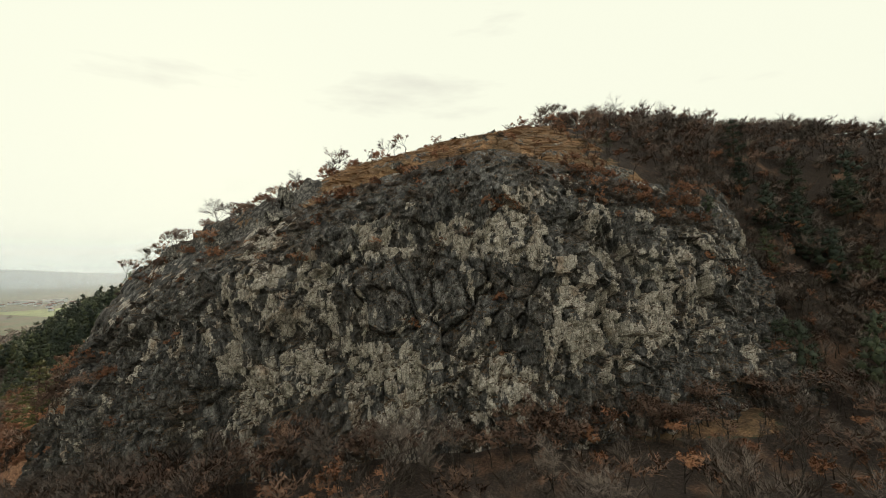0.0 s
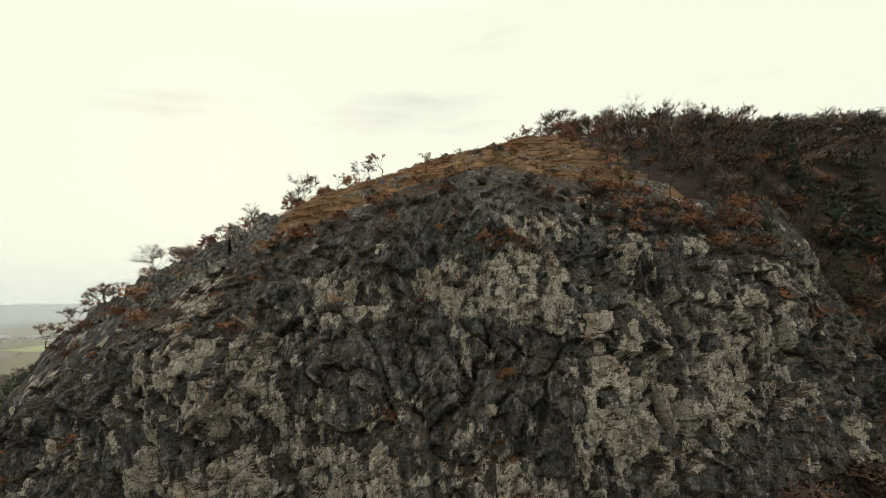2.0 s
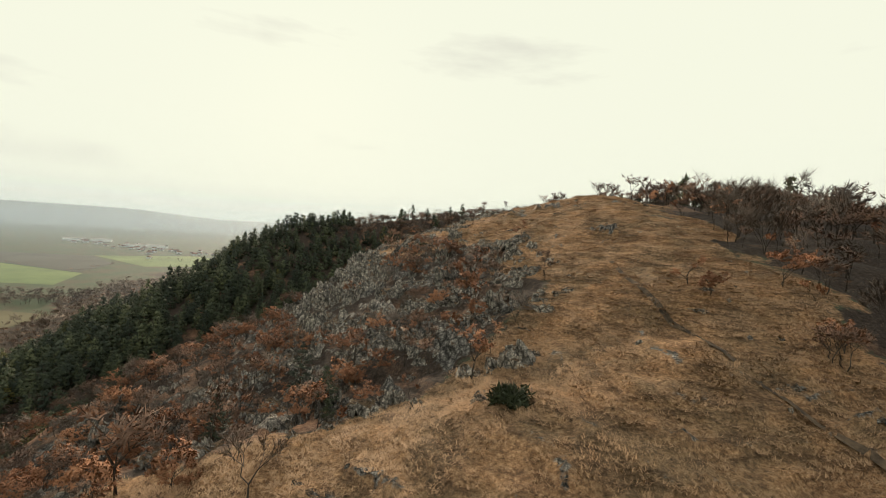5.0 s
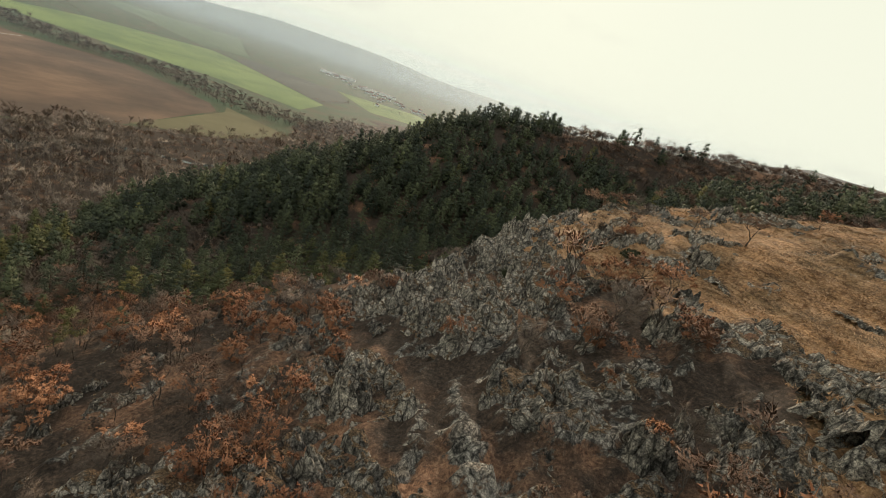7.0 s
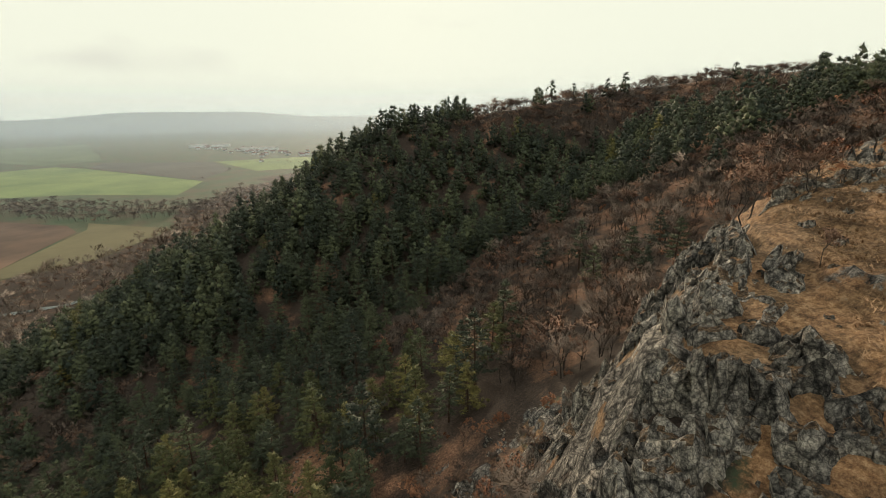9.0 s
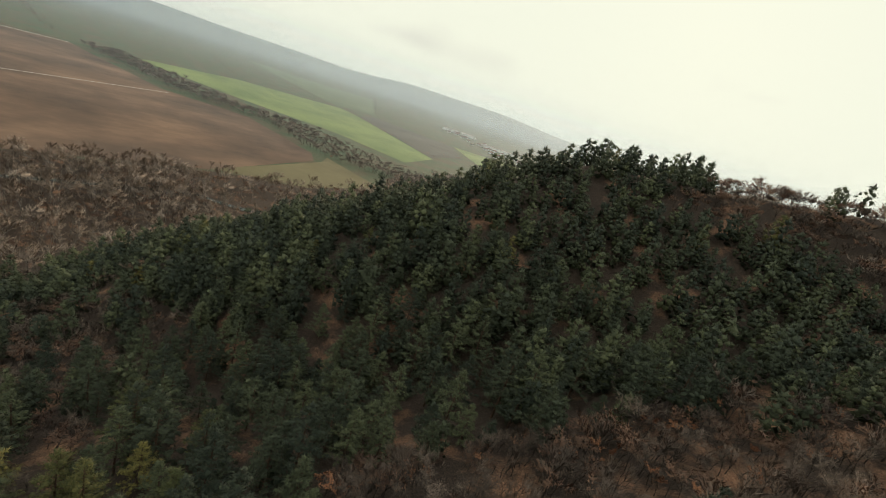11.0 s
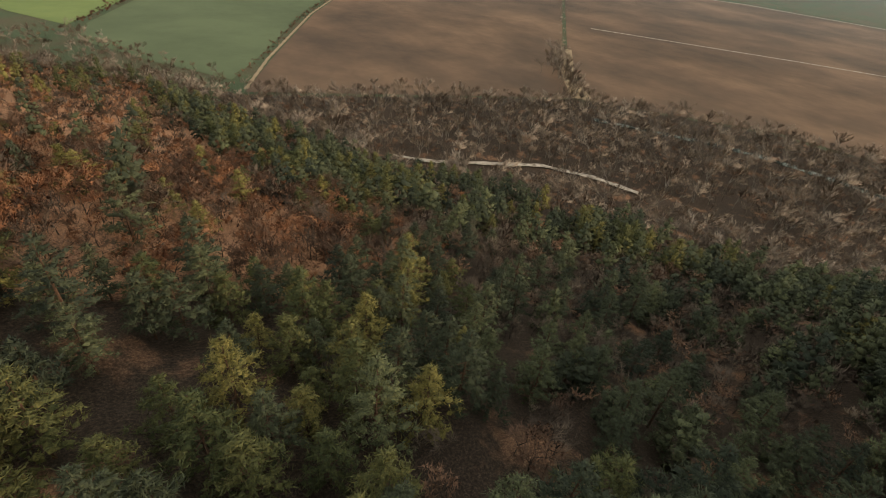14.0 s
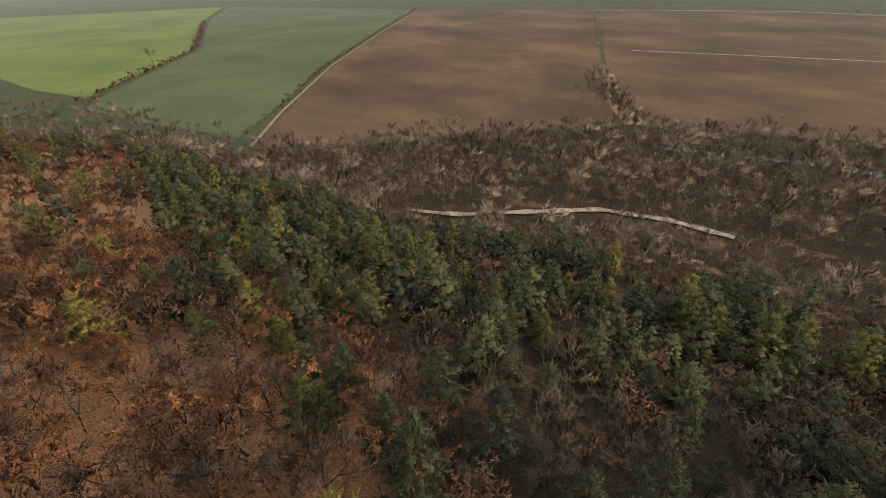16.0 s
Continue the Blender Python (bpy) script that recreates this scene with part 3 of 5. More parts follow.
    me.attributes.new("fresh", "FLOAT", "POINT").data.foreach_set("value", np.clip(fresh, 0, 1).astype(np.float32).ravel())
    return me


cliff = tagged(new("cliff_face", cliff_mesh()), "tall broken grey and cream limestone cliff with dark lichen", "cliff", kind="structure")

# ---- fields, road and river on the valley floor ----


def flat_sheet(name, outline, lift, mat, label, category):
    bm = bmesh.new()
    f = bm.faces.new([bm.verts.new((x, y, lift)) for x, y in outline])
    if f.normal.z < 0:
        f.normal_flip()
    bmesh.ops.triangulate(bm, faces=[f])
    me = bpy.data.meshes.new(name)
    bm.to_mesh(me)
    bm.free()
    me.materials.append(mat)
    return tagged(new(name, me), label, category, kind="structure")


flat_sheet("field_1", [(-204, -116), (-252, -185), (-370, -343), (-568, -566), (-826, -845), (-1085, -544), (-462, -40), (-425, 0), (-330, -50)], 0.3, M_PLOUGH, "bare brown ploughed field", "field")
flat_sheet("field_2", [(-436, 14), (-466, -36), (-1087, -541), (-1310, -236), (-1357, 225), (-1000, 345), (-905, 460), (-700, 495), (-655, 480), (-540, 322), (-515, 130)], 0.3, M_PLOUGH, "wide brown ploughed field below the hill", "field")
flat_sheet("verge", [(-462, -40), (-425, 0), (-436, 14), (-472, -34), (-560, -106), (-556, -116)], 0.35, M_PATH, "strip of dry straw grass between ploughed fields", "verge")
flat_sheet("field_3", [(-205, -145), (-165, -215), (-128, -300), (-142, -346), (-206, -456), (-277, -573), (-378, -952), (-520, -1339), (-826, -866), (-560, -574), (-362, -351), (-244, -193)], 0.3, M_CROP2, "dull green field of thin winter crop", "field")
flat_sheet("field_4", [(60, -560), (-63, -512), (-92, -421), (-130, -350), (-193, -453), (-262, -570), (-362, -952), (-505, -1339), (200, -1500)], 0.3, M_CROP, "bright green field of winter crop", "field")
flat_sheet("field_5", [(-1385, 330), (-1120, 495), (-930, 645), (-765, 705), (-860, 840), (-1330, 890), (-1430, 885), (-1490, 600)], 0.3, M_CROP, "bright green field beyond the tree belt", "field")
flat_sheet("field_6", [(-545, 326), (-590, 394), (-655, 492), (-690, 515), (-560, 535), (-520, 420)], 0.35, M_OLIVE, "olive fallow field beside the river wood", "field")
flat_sheet("field_7", [(-1330, 900), (-880, 850), (-960, 1010), (-1140, 1120), (-1420, 1000)], 0.3, M_FALLOW, "dark fallow field", "field")
flat_sheet("field_8", [(-1500, 890), (-2500, 900), (-2500, 1600), (-1500, 1050)], 0.3, M_CROP2, "pale green distant field", "field")
flat_sheet("field_9", [(-1150, 1130), (-880, 1010), (-700, 1250), (-1000, 1330)], 0.3, M_CROP, "green field before the village", "field")


def ribbon(name, line, width, lift, mat, label, category, drape=False):
    pts = [Vector((x, y, 0)) for x, y in line]
    fine = []
    for a, b in zip(pts, pts[1:]):
        n = max(2, int((b - a).length / 4))
        fine += [a.lerp(b, k / n) for k in range(n)]
    fine.append(pts[-1])
    v = []
    for k, p in enumerate(fine):
        d = (fine[min(k + 1, len(fine) - 1)] - fine[max(k - 1, 0)]).normalized()
        side = Vector((-d.y, d.x, 0)) * width * (0.5 + 0.12 * math.sin(k * 1.7))
        for q in (p + side, p - side):
            v.append((q.x, q.y, (surface(q.x, q.y) if drape else 0) + lift))
    f = [(2 * k, 2 * k + 1, 2 * k + 3, 2 * k + 2) for k in range(len(fine) - 1)]
    return tagged(new(name, mesh_from(name, v, f, mat)), label, category, kind="structure")


ribbon("road", [(-236, 20), (-252, 36), (-270, 48), (-305, 72), (-320, 97), (-327, 122)], 3.8, 0.9, M_ROAD, "pale gravel road at the foot of the hill", "road", True)
ribbon("river", [(-400, 40), (-440, 109), (-452, 140), (-457, 172), (-462, 240), (-460, 294), (-425, 337), (-420, 400)], 6, 0.4, M_WATER, "narrow river between bare trees", "river")
ribbon("track", [(-690, -175), (-817, 43), (-975, 350)], 4, 0.5, M_ROAD, "straight pale farm track between fields", "track")

# ---- trees ----


def tube(v, f, a, b, ra, rb, sides=3):
    """A tapered stick from a to b, added to the lists."""
    d = (b - a).normalized()
    s = d.orthogonal().normalized()
    t = d.cross(s)
    n = len(v)
    for p, r in ((a, ra), (b, rb)):
        for k in range(sides):
            w = 2 * math.pi * k / sides
            v.append(p + (s * math.cos(w) + t * math.sin(w)) * r)
    for k in range(sides):
        f.append((n + k, n + (k + 1) % sides, n + sides + (k + 1) % sides, n + sides + k))


def spray(v, f, rng, c, size, count, droop=0.0, flat=1.0, out=None, slim=1.0):
    """A clump of narrow leaf blades round c."""
    for _ in range(count):
        d = Vector((rng.gauss(0, 1), rng.gauss(0, 1), rng.gauss(0, flat) - droop))
        if out is not None:
            d += out * 1.2
        d = d.normalized()
        s = d.cross(Vector((rng.gauss(0, 1), rng.gauss(0, 1), rng.gauss(0, 1)))).normalized() * size * slim * rng.uniform(0.14, 0.3)
        o = c + Vector((rng.gauss(0, 1), rng.gauss(0, 1), rng.gauss(0, flat))) * size * 0.35
        n = len(v)
        v.extend((o - s, o + s, o + d * size * rng.uniform(0.7, 1.2)))
        f.append((n, n + 1, n + 2))


def crown_normals(v, f):
    """Directions that shade many small blades as one rounded crown, with the faces turned to suit."""
    h = v[:, 2].max()
    nv = v - np.array([0, 0, 0.45 * h], np.float32)
    nv = nv / np.maximum(np.linalg.norm(nv, axis=1, keepdims=True), 0.01) + np.array([0, 0, 0.55], np.float32) + np.random.RandomState(3).normal(0, 0.33, v.shape)
    nv /= np.linalg.norm(nv, axis=1, keepdims=True)
    e = np.cross(v[f[:, 1]] - v[f[:, 0]], v[f[:, 2]] - v[f[:, 0]])
    turned = (e * nv[f[:, 0]]).sum(1) < 0
    f = f.copy()
    f[turned] = f[turned][:, ::-1]
    return nv, f


def two_meshes(name, wood, leaf, bark, foliage):
    tris = []
    for q in wood[1]:
        tris += [q] if len(q) == 3 else [(q[0], q[1], q[2]), (q[0], q[2], q[3])]
    wood = (wood[0], tris)
    made = [mesh_from(name + "_trunk", [tuple(p) for p in wood[0]], wood[1], bark)]
    if name == "tree":
        v, f = np.array([tuple(p) for p in leaf[0]], np.float32), np.array(leaf[1], np.int32)
        nv, f = crown_normals(v, f)
        made.append(mesh_from(name + "_crown", v, f, foliage))
        shade_by(made[1], nv)
        return made
    made.append(mesh_from(name + "_crown", [tuple(p) for p in leaf[0]], leaf[1], foliage))
    return made


GOLD = (1 + math.sqrt(5)) / 2
ICO_V = [Vector(p).normalized() for p in ((-1, GOLD, 0), (1, GOLD, 0), (-1, -GOLD, 0), (1, -GOLD, 0), (0, -1, GOLD), (0, 1, GOLD), (0, -1, -GOLD), (0, 1, -GOLD), (GOLD, 0, -1), (GOLD, 0, 1), (-GOLD, 0, -1), (-GOLD, 0, 1))]
ICO_F = ((0, 11, 5), (0, 5, 1), (0, 1, 7), (0, 7, 10), (0, 10, 11), (1, 5, 9), (5, 11, 4), (11, 10, 2), (10, 7, 6), (7, 1, 8), (3, 9, 4), (3, 4, 2), (3, 2, 6), (3, 6, 8), (3, 8, 9), (4, 9, 5), (2, 4, 11), (6, 2, 10), (8, 6, 7), (9, 8, 1))
OCT_V = [Vector(p) for p in ((0, 0, 1), (1, 0, 0), (0, 1, 0), (-1, 0, 0), (0, -1, 0), (0, 0, -1))]
OCT_F = ((0, 1, 2), (0, 2, 3), (0, 3, 4), (0, 4, 1), (5, 2, 1), (5, 3, 2), (5, 4, 3), (5, 1, 4))


def pad(v, f, rng, c, r, flat, fine=True):
    """A ragged clump of foliage."""
    n = len(v)
    turn = Matrix.Rotation(rng.uniform(0, 6.28), 3, "Z") @ Matrix.Rotation(rng.uniform(-0.4, 0.4), 3, "X")
    for p in (ICO_V if fine else OCT_V):
        q = turn @ p * r * rng.uniform(0.6, 1.3)
        v.append(c + Vector((q.x, q.y, q.z * flat)))
    for t in (ICO_F if fine else OCT_F):
        f.append(tuple(n + k for k in t))


def puff(v, f, nn, rng, c, rx, rz, count, length, width, out):
    """A rounded cloud of needle twigs; its blades lie like shingles and shade as one soft clump."""
    for _ in range(count):
        u = Vector((rng.gauss(0, 1), rng.gauss(0, 1), rng.gauss(0.3, 1))).normalized()
        o = c + Vector((u.x * rx, u.y * rx, u.z * rz)) * rng.uniform(0.55, 1.08)
        n = (u + out * 0.3 + Vector((rng.gauss(0, 0.28), rng.gauss(0, 0.28), rng.gauss(0.35, 0.28)))).normalized()
        d = Vector((rng.gauss(0, 1), rng.gauss(0, 1), rng.gauss(0, 1))) + out * 0.6
        d = (d - n * d.dot(n)).normalized() + n * rng.uniform(0.1, 0.7)
        s = n.cross(d).normalized() * width * rng.uniform(0.6, 1.3)
        k = len(v)
        v.extend((o + s, o - s, o + d * length * rng.uniform(0.6, 1.25)))
        nn.extend((n, n, n))
        f.append((k, k + 1, k + 2))


def shade_by(me, normals):
    me.polygons.foreach_set("use_smooth", np.ones(len(me.polygons), bool))
    me.normals_split_custom_set_from_vertices(np.asarray([tuple(n) for n in normals] if isinstance(normals, list) else normals).tolist())


def pine(seed, height, needles, tiers=8, boughs=6, fine=True, spread=0.25, plump=1.0):
    """Pine: straight trunk, tiers of boughs, rounded clouds of needles."""
    rng = random.Random(seed)
    w, l, nn = ([], []), ([], []), []
    base = Vector((0, 0, -0.6))
    lean = Vector((rng.uniform(-0.04, 0.04), rng.uniform(-0.04, 0.04), 1))
    for k in range(4):
        a, b = base + lean * height * k / 4, base + lean * height * (k + 1) / 4
        tube(*w, a, b, 0.017 * height * (1 - 0.22 * k), 0.017 * height * (1 - 0.22 * (k + 1)), 5)
    first = rng.uniform(0.22, 0.34) if fine else 0.2
    lopsided = rng.uniform(0, 6.28)
    for k in range(tiers):
        q = k / (tiers - 1)
        z = height * (first + (0.95 - first) * q)
        reach = height * spread * (0.78 + 0.3 * math.sin(math.pi * min(1, 0.3 + 0.7 * q))) * (1 - (0.8 if fine else 0.7) * q ** (1.7 if fine else 2.2))
        turn = rng.uniform(0, 6.28)
        if not fine:
            n0 = len(l[0])
            pad(*l, rng, base + lean * (z + rng.uniform(-0.5, 0.5)), reach * 0.2 + 0.2, 1.1 / (reach * 0.2 + 0.2), False)
            nn.extend(((p - base - lean * z) * 0.7 + Vector((0, 0, 0.3))).normalized() for p in l[0][n0:])
        count = max(3, round(boughs - 2.6 * q))
        for j in range(count):
            az = turn + 6.28 * j / count + rng.uniform(-0.4, 0.4)
            r = reach * rng.uniform(0.62, 1.2) * (1 + 0.18 * math.cos(az - lopsided))
            a = base + lean * (z + height * (0.11 if fine else 0.17) * rng.uniform(-0.6, 0.5) * (1 - (0.7 if fine else 0.45) * q))
            out = Vector((math.cos(az), math.sin(az), 0))
            b = a + out * r + Vector((0, 0, r * rng.uniform(-0.1, 0.28)))
            if fine:
                tube(*w, a, b, 0.05, 0.02)
            size = height * 0.074 * plump * rng.uniform(0.75, 1.25) * (1 - 0.4 * q)
            n0 = len(l[0])
            if fine:
                for along, share, count_ in ((0.42, 0.8, 12), (0.7, 0.85, 16), (0.96, 0.7, 18)):
                    n0 = len(l[0])
                    at = a.lerp(b, along) + Vector((0, 0, size * rng.uniform(-0.1, 0.2)))
                    pad(*l, rng, at, size * share * 0.62, 0.5, False)
                    nn.extend(((p - a) * 0.6 + (p - at) + Vector((0, 0, 0.4))).normalized() for p in l[0][n0:])
                    puff(*l, nn, rng, at, size * share, size * share * 0.5, count_, 0.52, 0.062, out)
            else:
                at = a.lerp(b, 0.68)
                pad(*l, rng, at, size * 0.9, 0.85, False)
                middle = base + lean * height * 0.55
                nn.extend(((p - middle) * 0.28 + (p - at) * 0.5 + Vector((0, 0, 0.45))).normalized() for p in l[0][n0:])
                puff(*l, nn, rng, a.lerp(b, 0.75), size * 1.3, size * 0.95, 11 if tiers < 7 else 18, 0.85, 0.125 if tiers < 7 else 0.09, out)
    if fine:
        puff(*l, nn, rng, base + lean * height * 0.97, height * 0.03, height * 0.045, 14, 0.5, 0.11, Vector((0, 0, 1)))
    else:
        puff(*l, nn, rng, base + lean * height * 0.93, height * 0.09, height * 0.06, 14, 0.7, 0.15, Vector((0, 0, 0.3)))
    made = two_meshes("pine", w, l, M_PINEBARK, needles)
    shade_by(made[1], nn)
    return made


def broadleaf(seed, height, bark, foliage, leaves, twigs, stems=1, wide=1.0, depth=4, leaf_size=0.3, simple=False, twig=0.03, rise=0.2):
    """Oak or poplar in late autumn: forking limbs, fine twigs, and as many withered leaves as are left."""
    rng = random.Random(seed)
    w, l = ([], []), ([], [])
    ends = []

    def grow(a, d, length, r, level):
        b = a + d * length
        if simple or level == 0:
            for s in () if simple and level == 0 else (d.orthogonal().normalized() * r, d.cross(d.orthogonal()).normalized() * r):
                n = len(w[0])
                w[0].extend((a - s * 1.15, a + s * 1.15, b))
                w[1].append((n, n + 1, n + 2))
        elif level > 2:
            m = a.lerp(b, 0.5) + Vector((rng.gauss(0, 1), rng.gauss(0, 1), rng.gauss(0, 0.6))) * length * 0.09
            tube(*w, a, m, r, r * 0.82, 4)
            tube(*w, m, b, r * 0.82, r * 0.6, 4)
        else:
            tube(*w, a, b, r, r * 0.55, 3)
        ends.append((b, d, length, level))
        if level == 0:
            return
        for _ in range(3 if rng.random() < 0.55 else 2):
            nd = d + Vector((rng.gauss(0, 1) * wide, rng.gauss(0, 1) * wide, rng.gauss(0.12, 0.35))) * 0.55
            nd = nd.normalized()
            grow(b if rng.random() < 0.6 else a.lerp(b, rng.uniform(0.55, 0.95)), nd, length * rng.uniform(0.62, 0.85), max(r * 0.58, 0.014), level - 1)

    for s in range(stems):
        d = Vector((rng.gauss(0, 0.1 + 0.12 * (stems > 1)), rng.gauss(0, 0.1 + 0.12 * (stems > 1)), 1)).normalized()
        grow(Vector((rng.gauss(0, 0.02), rng.gauss(0, 0.02), -0.5)), d, height * 0.32, height * 0.016 / math.sqrt(stems), depth)
    tips = [e for e in ends if e[3] <= 1]
    for b, d, length, level in tips:
        for _ in range(twigs):
            nd = (d * 1.2 + Vector((rng.gauss(0, 1), rng.gauss(0, 1), rng.gauss(rise, 0.7)))).normalized()
            s = nd.orthogonal().normalized() * twig * rng.uniform(0.6, 1.3)
            o = b - d * length * rng.uniform(0, 0.8)
            n = len(l[0])
            l[0].extend((o - s, o + s, o + nd * height * rng.uniform(0.07, 0.16)))
            l[1].append((n, n + 1, n + 2))
        if leaves and level == 0:
            spray(*l, rng, b, leaf_size, leaves, 0.3, 0.8)
            spray(*l, rng, b - d * length * 0.5, leaf_size, max(1, leaves // 2), 0.3, 0.8)
    return two_meshes("tree", w, l, bark, foliage)


def thing_tree(name, meshes, label, category, group):
    root = new(name)
    part("trunk", meshes[0], root)
    part("crown", meshes[1], root)
    return tagged(root, label, category, group)


def low_copy(places, variants, name, mats, label, category, seed):
    """Many trees too far or too many to count, joined into one object."""
    rng = random.Random(seed)
    vs, fs, ns, tint, off = [], [], [], [], 0
    for x, y, z, s in places:
        v, f, nv = variants[rng.randrange(len(variants))]
        a = rng.uniform(0, 6.28)
        c, sn = math.cos(a) * s, math.sin(a) * s
        q = np.empty_like(v)
        q[:, 0], q[:, 1], q[:, 2] = v[:, 0] * c - v[:, 1] * sn + x, v[:, 0] * sn + v[:, 1] * c + y, v[:, 2] * s * rng.uniform(0.85, 1.15) + z
        vs.append(q)
        fs.append(f + off)
        if nv is not None:
            ns.append(np.stack([(nv[:, 0] * c - nv[:, 1] * sn) / s, (nv[:, 0] * sn + nv[:, 1] * c) / s, nv[:, 2]], 1))
        tint.append(np.full(len(v), rng.random(), np.float32))
        off += len(v)
    me = mesh_from(name, np.concatenate(vs), np.concatenate(fs), mats)
    me.attributes.new("tint", "FLOAT", "POINT").data.foreach_set("value", np.concatenate(tint))
    if ns:
        shade_by(me, np.concatenate(ns))
    return tagged(new(name, me), label, category, kind="stuff")


def as_triangles(me, how=None):
    """Vertices, triangles and shading directions of a mesh: its own, or those of one rounded crown."""
    v = np.empty(len(me.vertices) * 3, np.float32)
    me.vertices.foreach_get("co", v)
    v = v.reshape(-1, 3)
    me.calc_loop_triangles()
    f = np.empty(len(me.loop_triangles) * 3, np.int32)
    me.loop_triangles.foreach_get("vertices", f)
    f = f.reshape(-1, 3)
    nv = None
    if how == "own":
        nv = np.empty((len(v), 3), np.float32)
        c = np.empty(len(me.loops) * 3, np.float32)
        me.corner_normals.foreach_get("vector", c)
        i = np.empty(len(me.loops), np.int32)
        me.loops.foreach_get("vertex_index", i)
        nv[i] = c.reshape(-1, 3)
    elif how == "crown":
        nv, f = crown_normals(v, f)
    return v, f, nv


PINES = [pine(k, h, M_NEEDLE) for k, h in enumerate((12, 13.5, 10.5, 14, 11.5, 9))]
PINES_Y = [pine(k + 40, h, M_NEEDLE_Y, 8, 6, True, 0.29, 1.12) for k, h in enumerate((10.5, 9, 11.5))]
OAKS = [broadleaf(k + 10, h, M_BARK, M_TWIG, 0, 11, 1 + k % 3, 1.0, 4, 0.3, False, 0.02) for k, h in enumerate((8, 7, 9, 7.5))]
OAKS_B = [broadleaf(k + 20, h, M_BARK, M_BROWN, 6, 3, 1 + k % 2, 1.0, 4, 0.32) for k, h in enumerate((7, 8, 6.5))]
OAKS_O = [broadleaf(k + 30, h, M_BARK, M_ORANGE, 11, 1, 1 + k % 3, 1.1, 4, 0.22) for k, h in enumerate((4.5, 5, 3.8, 5.5))]
POPLARS = [broadleaf(k + 50, h, M_GREYBARK, M_GREYTWIG, 0, 8, 1 + k % 2, 0.8) for k, h in enumerate((12, 10, 14))]
SHRUBS = [broadleaf(k + 60, h, M_BARK, M_TWIG, 2, 5, 4, 1.2, 3, 0.2) for k, h in enumerate((2.6, 3.2, 2.0))]
MID_PINES = [as_triangles(pine(k + 75, h, M_NEEDLE, 8, 6, False, 0.28, 1.05)[1], "own") for k, h in enumerate((12, 13.5, 10.5, 11.5))]
FAR_PINES = [as_triangles(pine(k + 70, h, M_NEEDLE, 6, 6, False, 0.29, 1.25)[1], "own") for k, h in enumerate((12, 13.5, 10.5, 11.5))]


def far_oak(k, h, bark, leafy, leaves, twigs, wide, size, twig, rise=0.2):
    both = broadleaf(k, h, bark, leafy, leaves, twigs, 1, wide, 3, size, True, twig, rise)
    return [as_triangles(both[0]), as_triangles(both[1], "crown")]


def slope_oak(k, h, leafy, leaves, twigs, size):
    both = broadleaf(k, h, M_BARK, leafy, leaves, twigs, 1 + k % 2, 1.0, 4, size, True, 0.022, 0.5)
    return [as_triangles(both[0]), as_triangles(both[1], "crown")]


FAR_OAKS = [far_oak(k + 80, h, M_BARK, M_BROWN, 5, 5, 1.25, 0.42, 0.06) for k, h in enumerate((8, 9, 7))]
FAR_BARE = [far_oak(k + 85, h, M_BARK, M_TWIG, 0, 9, 1.1, 0.5, 0.065, 0.7) for k, h in enumerate((8, 9, 7))]
MID_BARE = [far_oak(k + 185, h, M_BARK, M_TWIG, 0, 13, 0.95, 0.5, 0.022, 0.7) for k, h in enumerate((8, 9, 7))]
FAR_ORANGE = [far_oak(k + 87, h, M_BARK, M_ORANGE, 12, 2, 1.1, 0.34, 0.03) for k, h in enumerate((6, 7, 5))]
SLOPE_ORANGE = [slope_oak(k + 120, h, M_ORANGE, 7, 4, 0.30) for k, h in enumerate((8, 9, 7))]
SLOPE_BROWN = [slope_oak(k + 130, h, M_BROWN, 3, 9, 0.26) for k, h in enumerate((9, 8, 7.5))]
FAR_BUSH = [far_oak(k + 95, h, M_BARK, M_BROWN, 8, 9, 1.4, 0.5, 0.06) for k, h in enumerate((5, 6, 4))]
FAR_GREY = [far_oak(k + 90, h, M_GREYBARK, M_GREYTWIG, 0, 13, 0.95, 0.5, 0.065, 1.2) for k, h in enumerate((13, 15, 11))]

LABELS = {
    "pine": ("dark green pine with layered boughs on the hillside", "tree", "pines of the hillside"),
    "pine_y": ("olive-yellow pine on the hillside, sunlight partly put into its needle colour", "tree", "yellowing pines"),
    "oak": ("bare dark oak with twisted limbs", "tree", "bare oaks"),
    "oak_b": ("oak with thin dull brown withered leaves", "tree", "brown oaks"),
    "oak_o": ("small oak full of rust-orange withered leaves", "tree", "orange oaks"),
    "poplar": ("bare pale grey poplar near the river", "tree", "river poplars"),
    "shrub": ("leafless brown shrub on stony ground", "shrub", "shrubs"),
}
STOCK = {"pine": PINES, "pine_y": PINES_Y, "oak": OAKS, "oak_b": OAKS_B, "oak_o": OAKS_O, "poplar": POPLARS, "shrub": SHRUBS}
NAMES = {"pine": "pine_tree", "pine_y": "pine_tree", "oak": "oak_tree", "oak_b": "oak_tree", "oak_o": "small_oak_tree", "poplar": "poplar_tree", "shrub": "shrub"}
MODELS = {}
PLANTED = {}


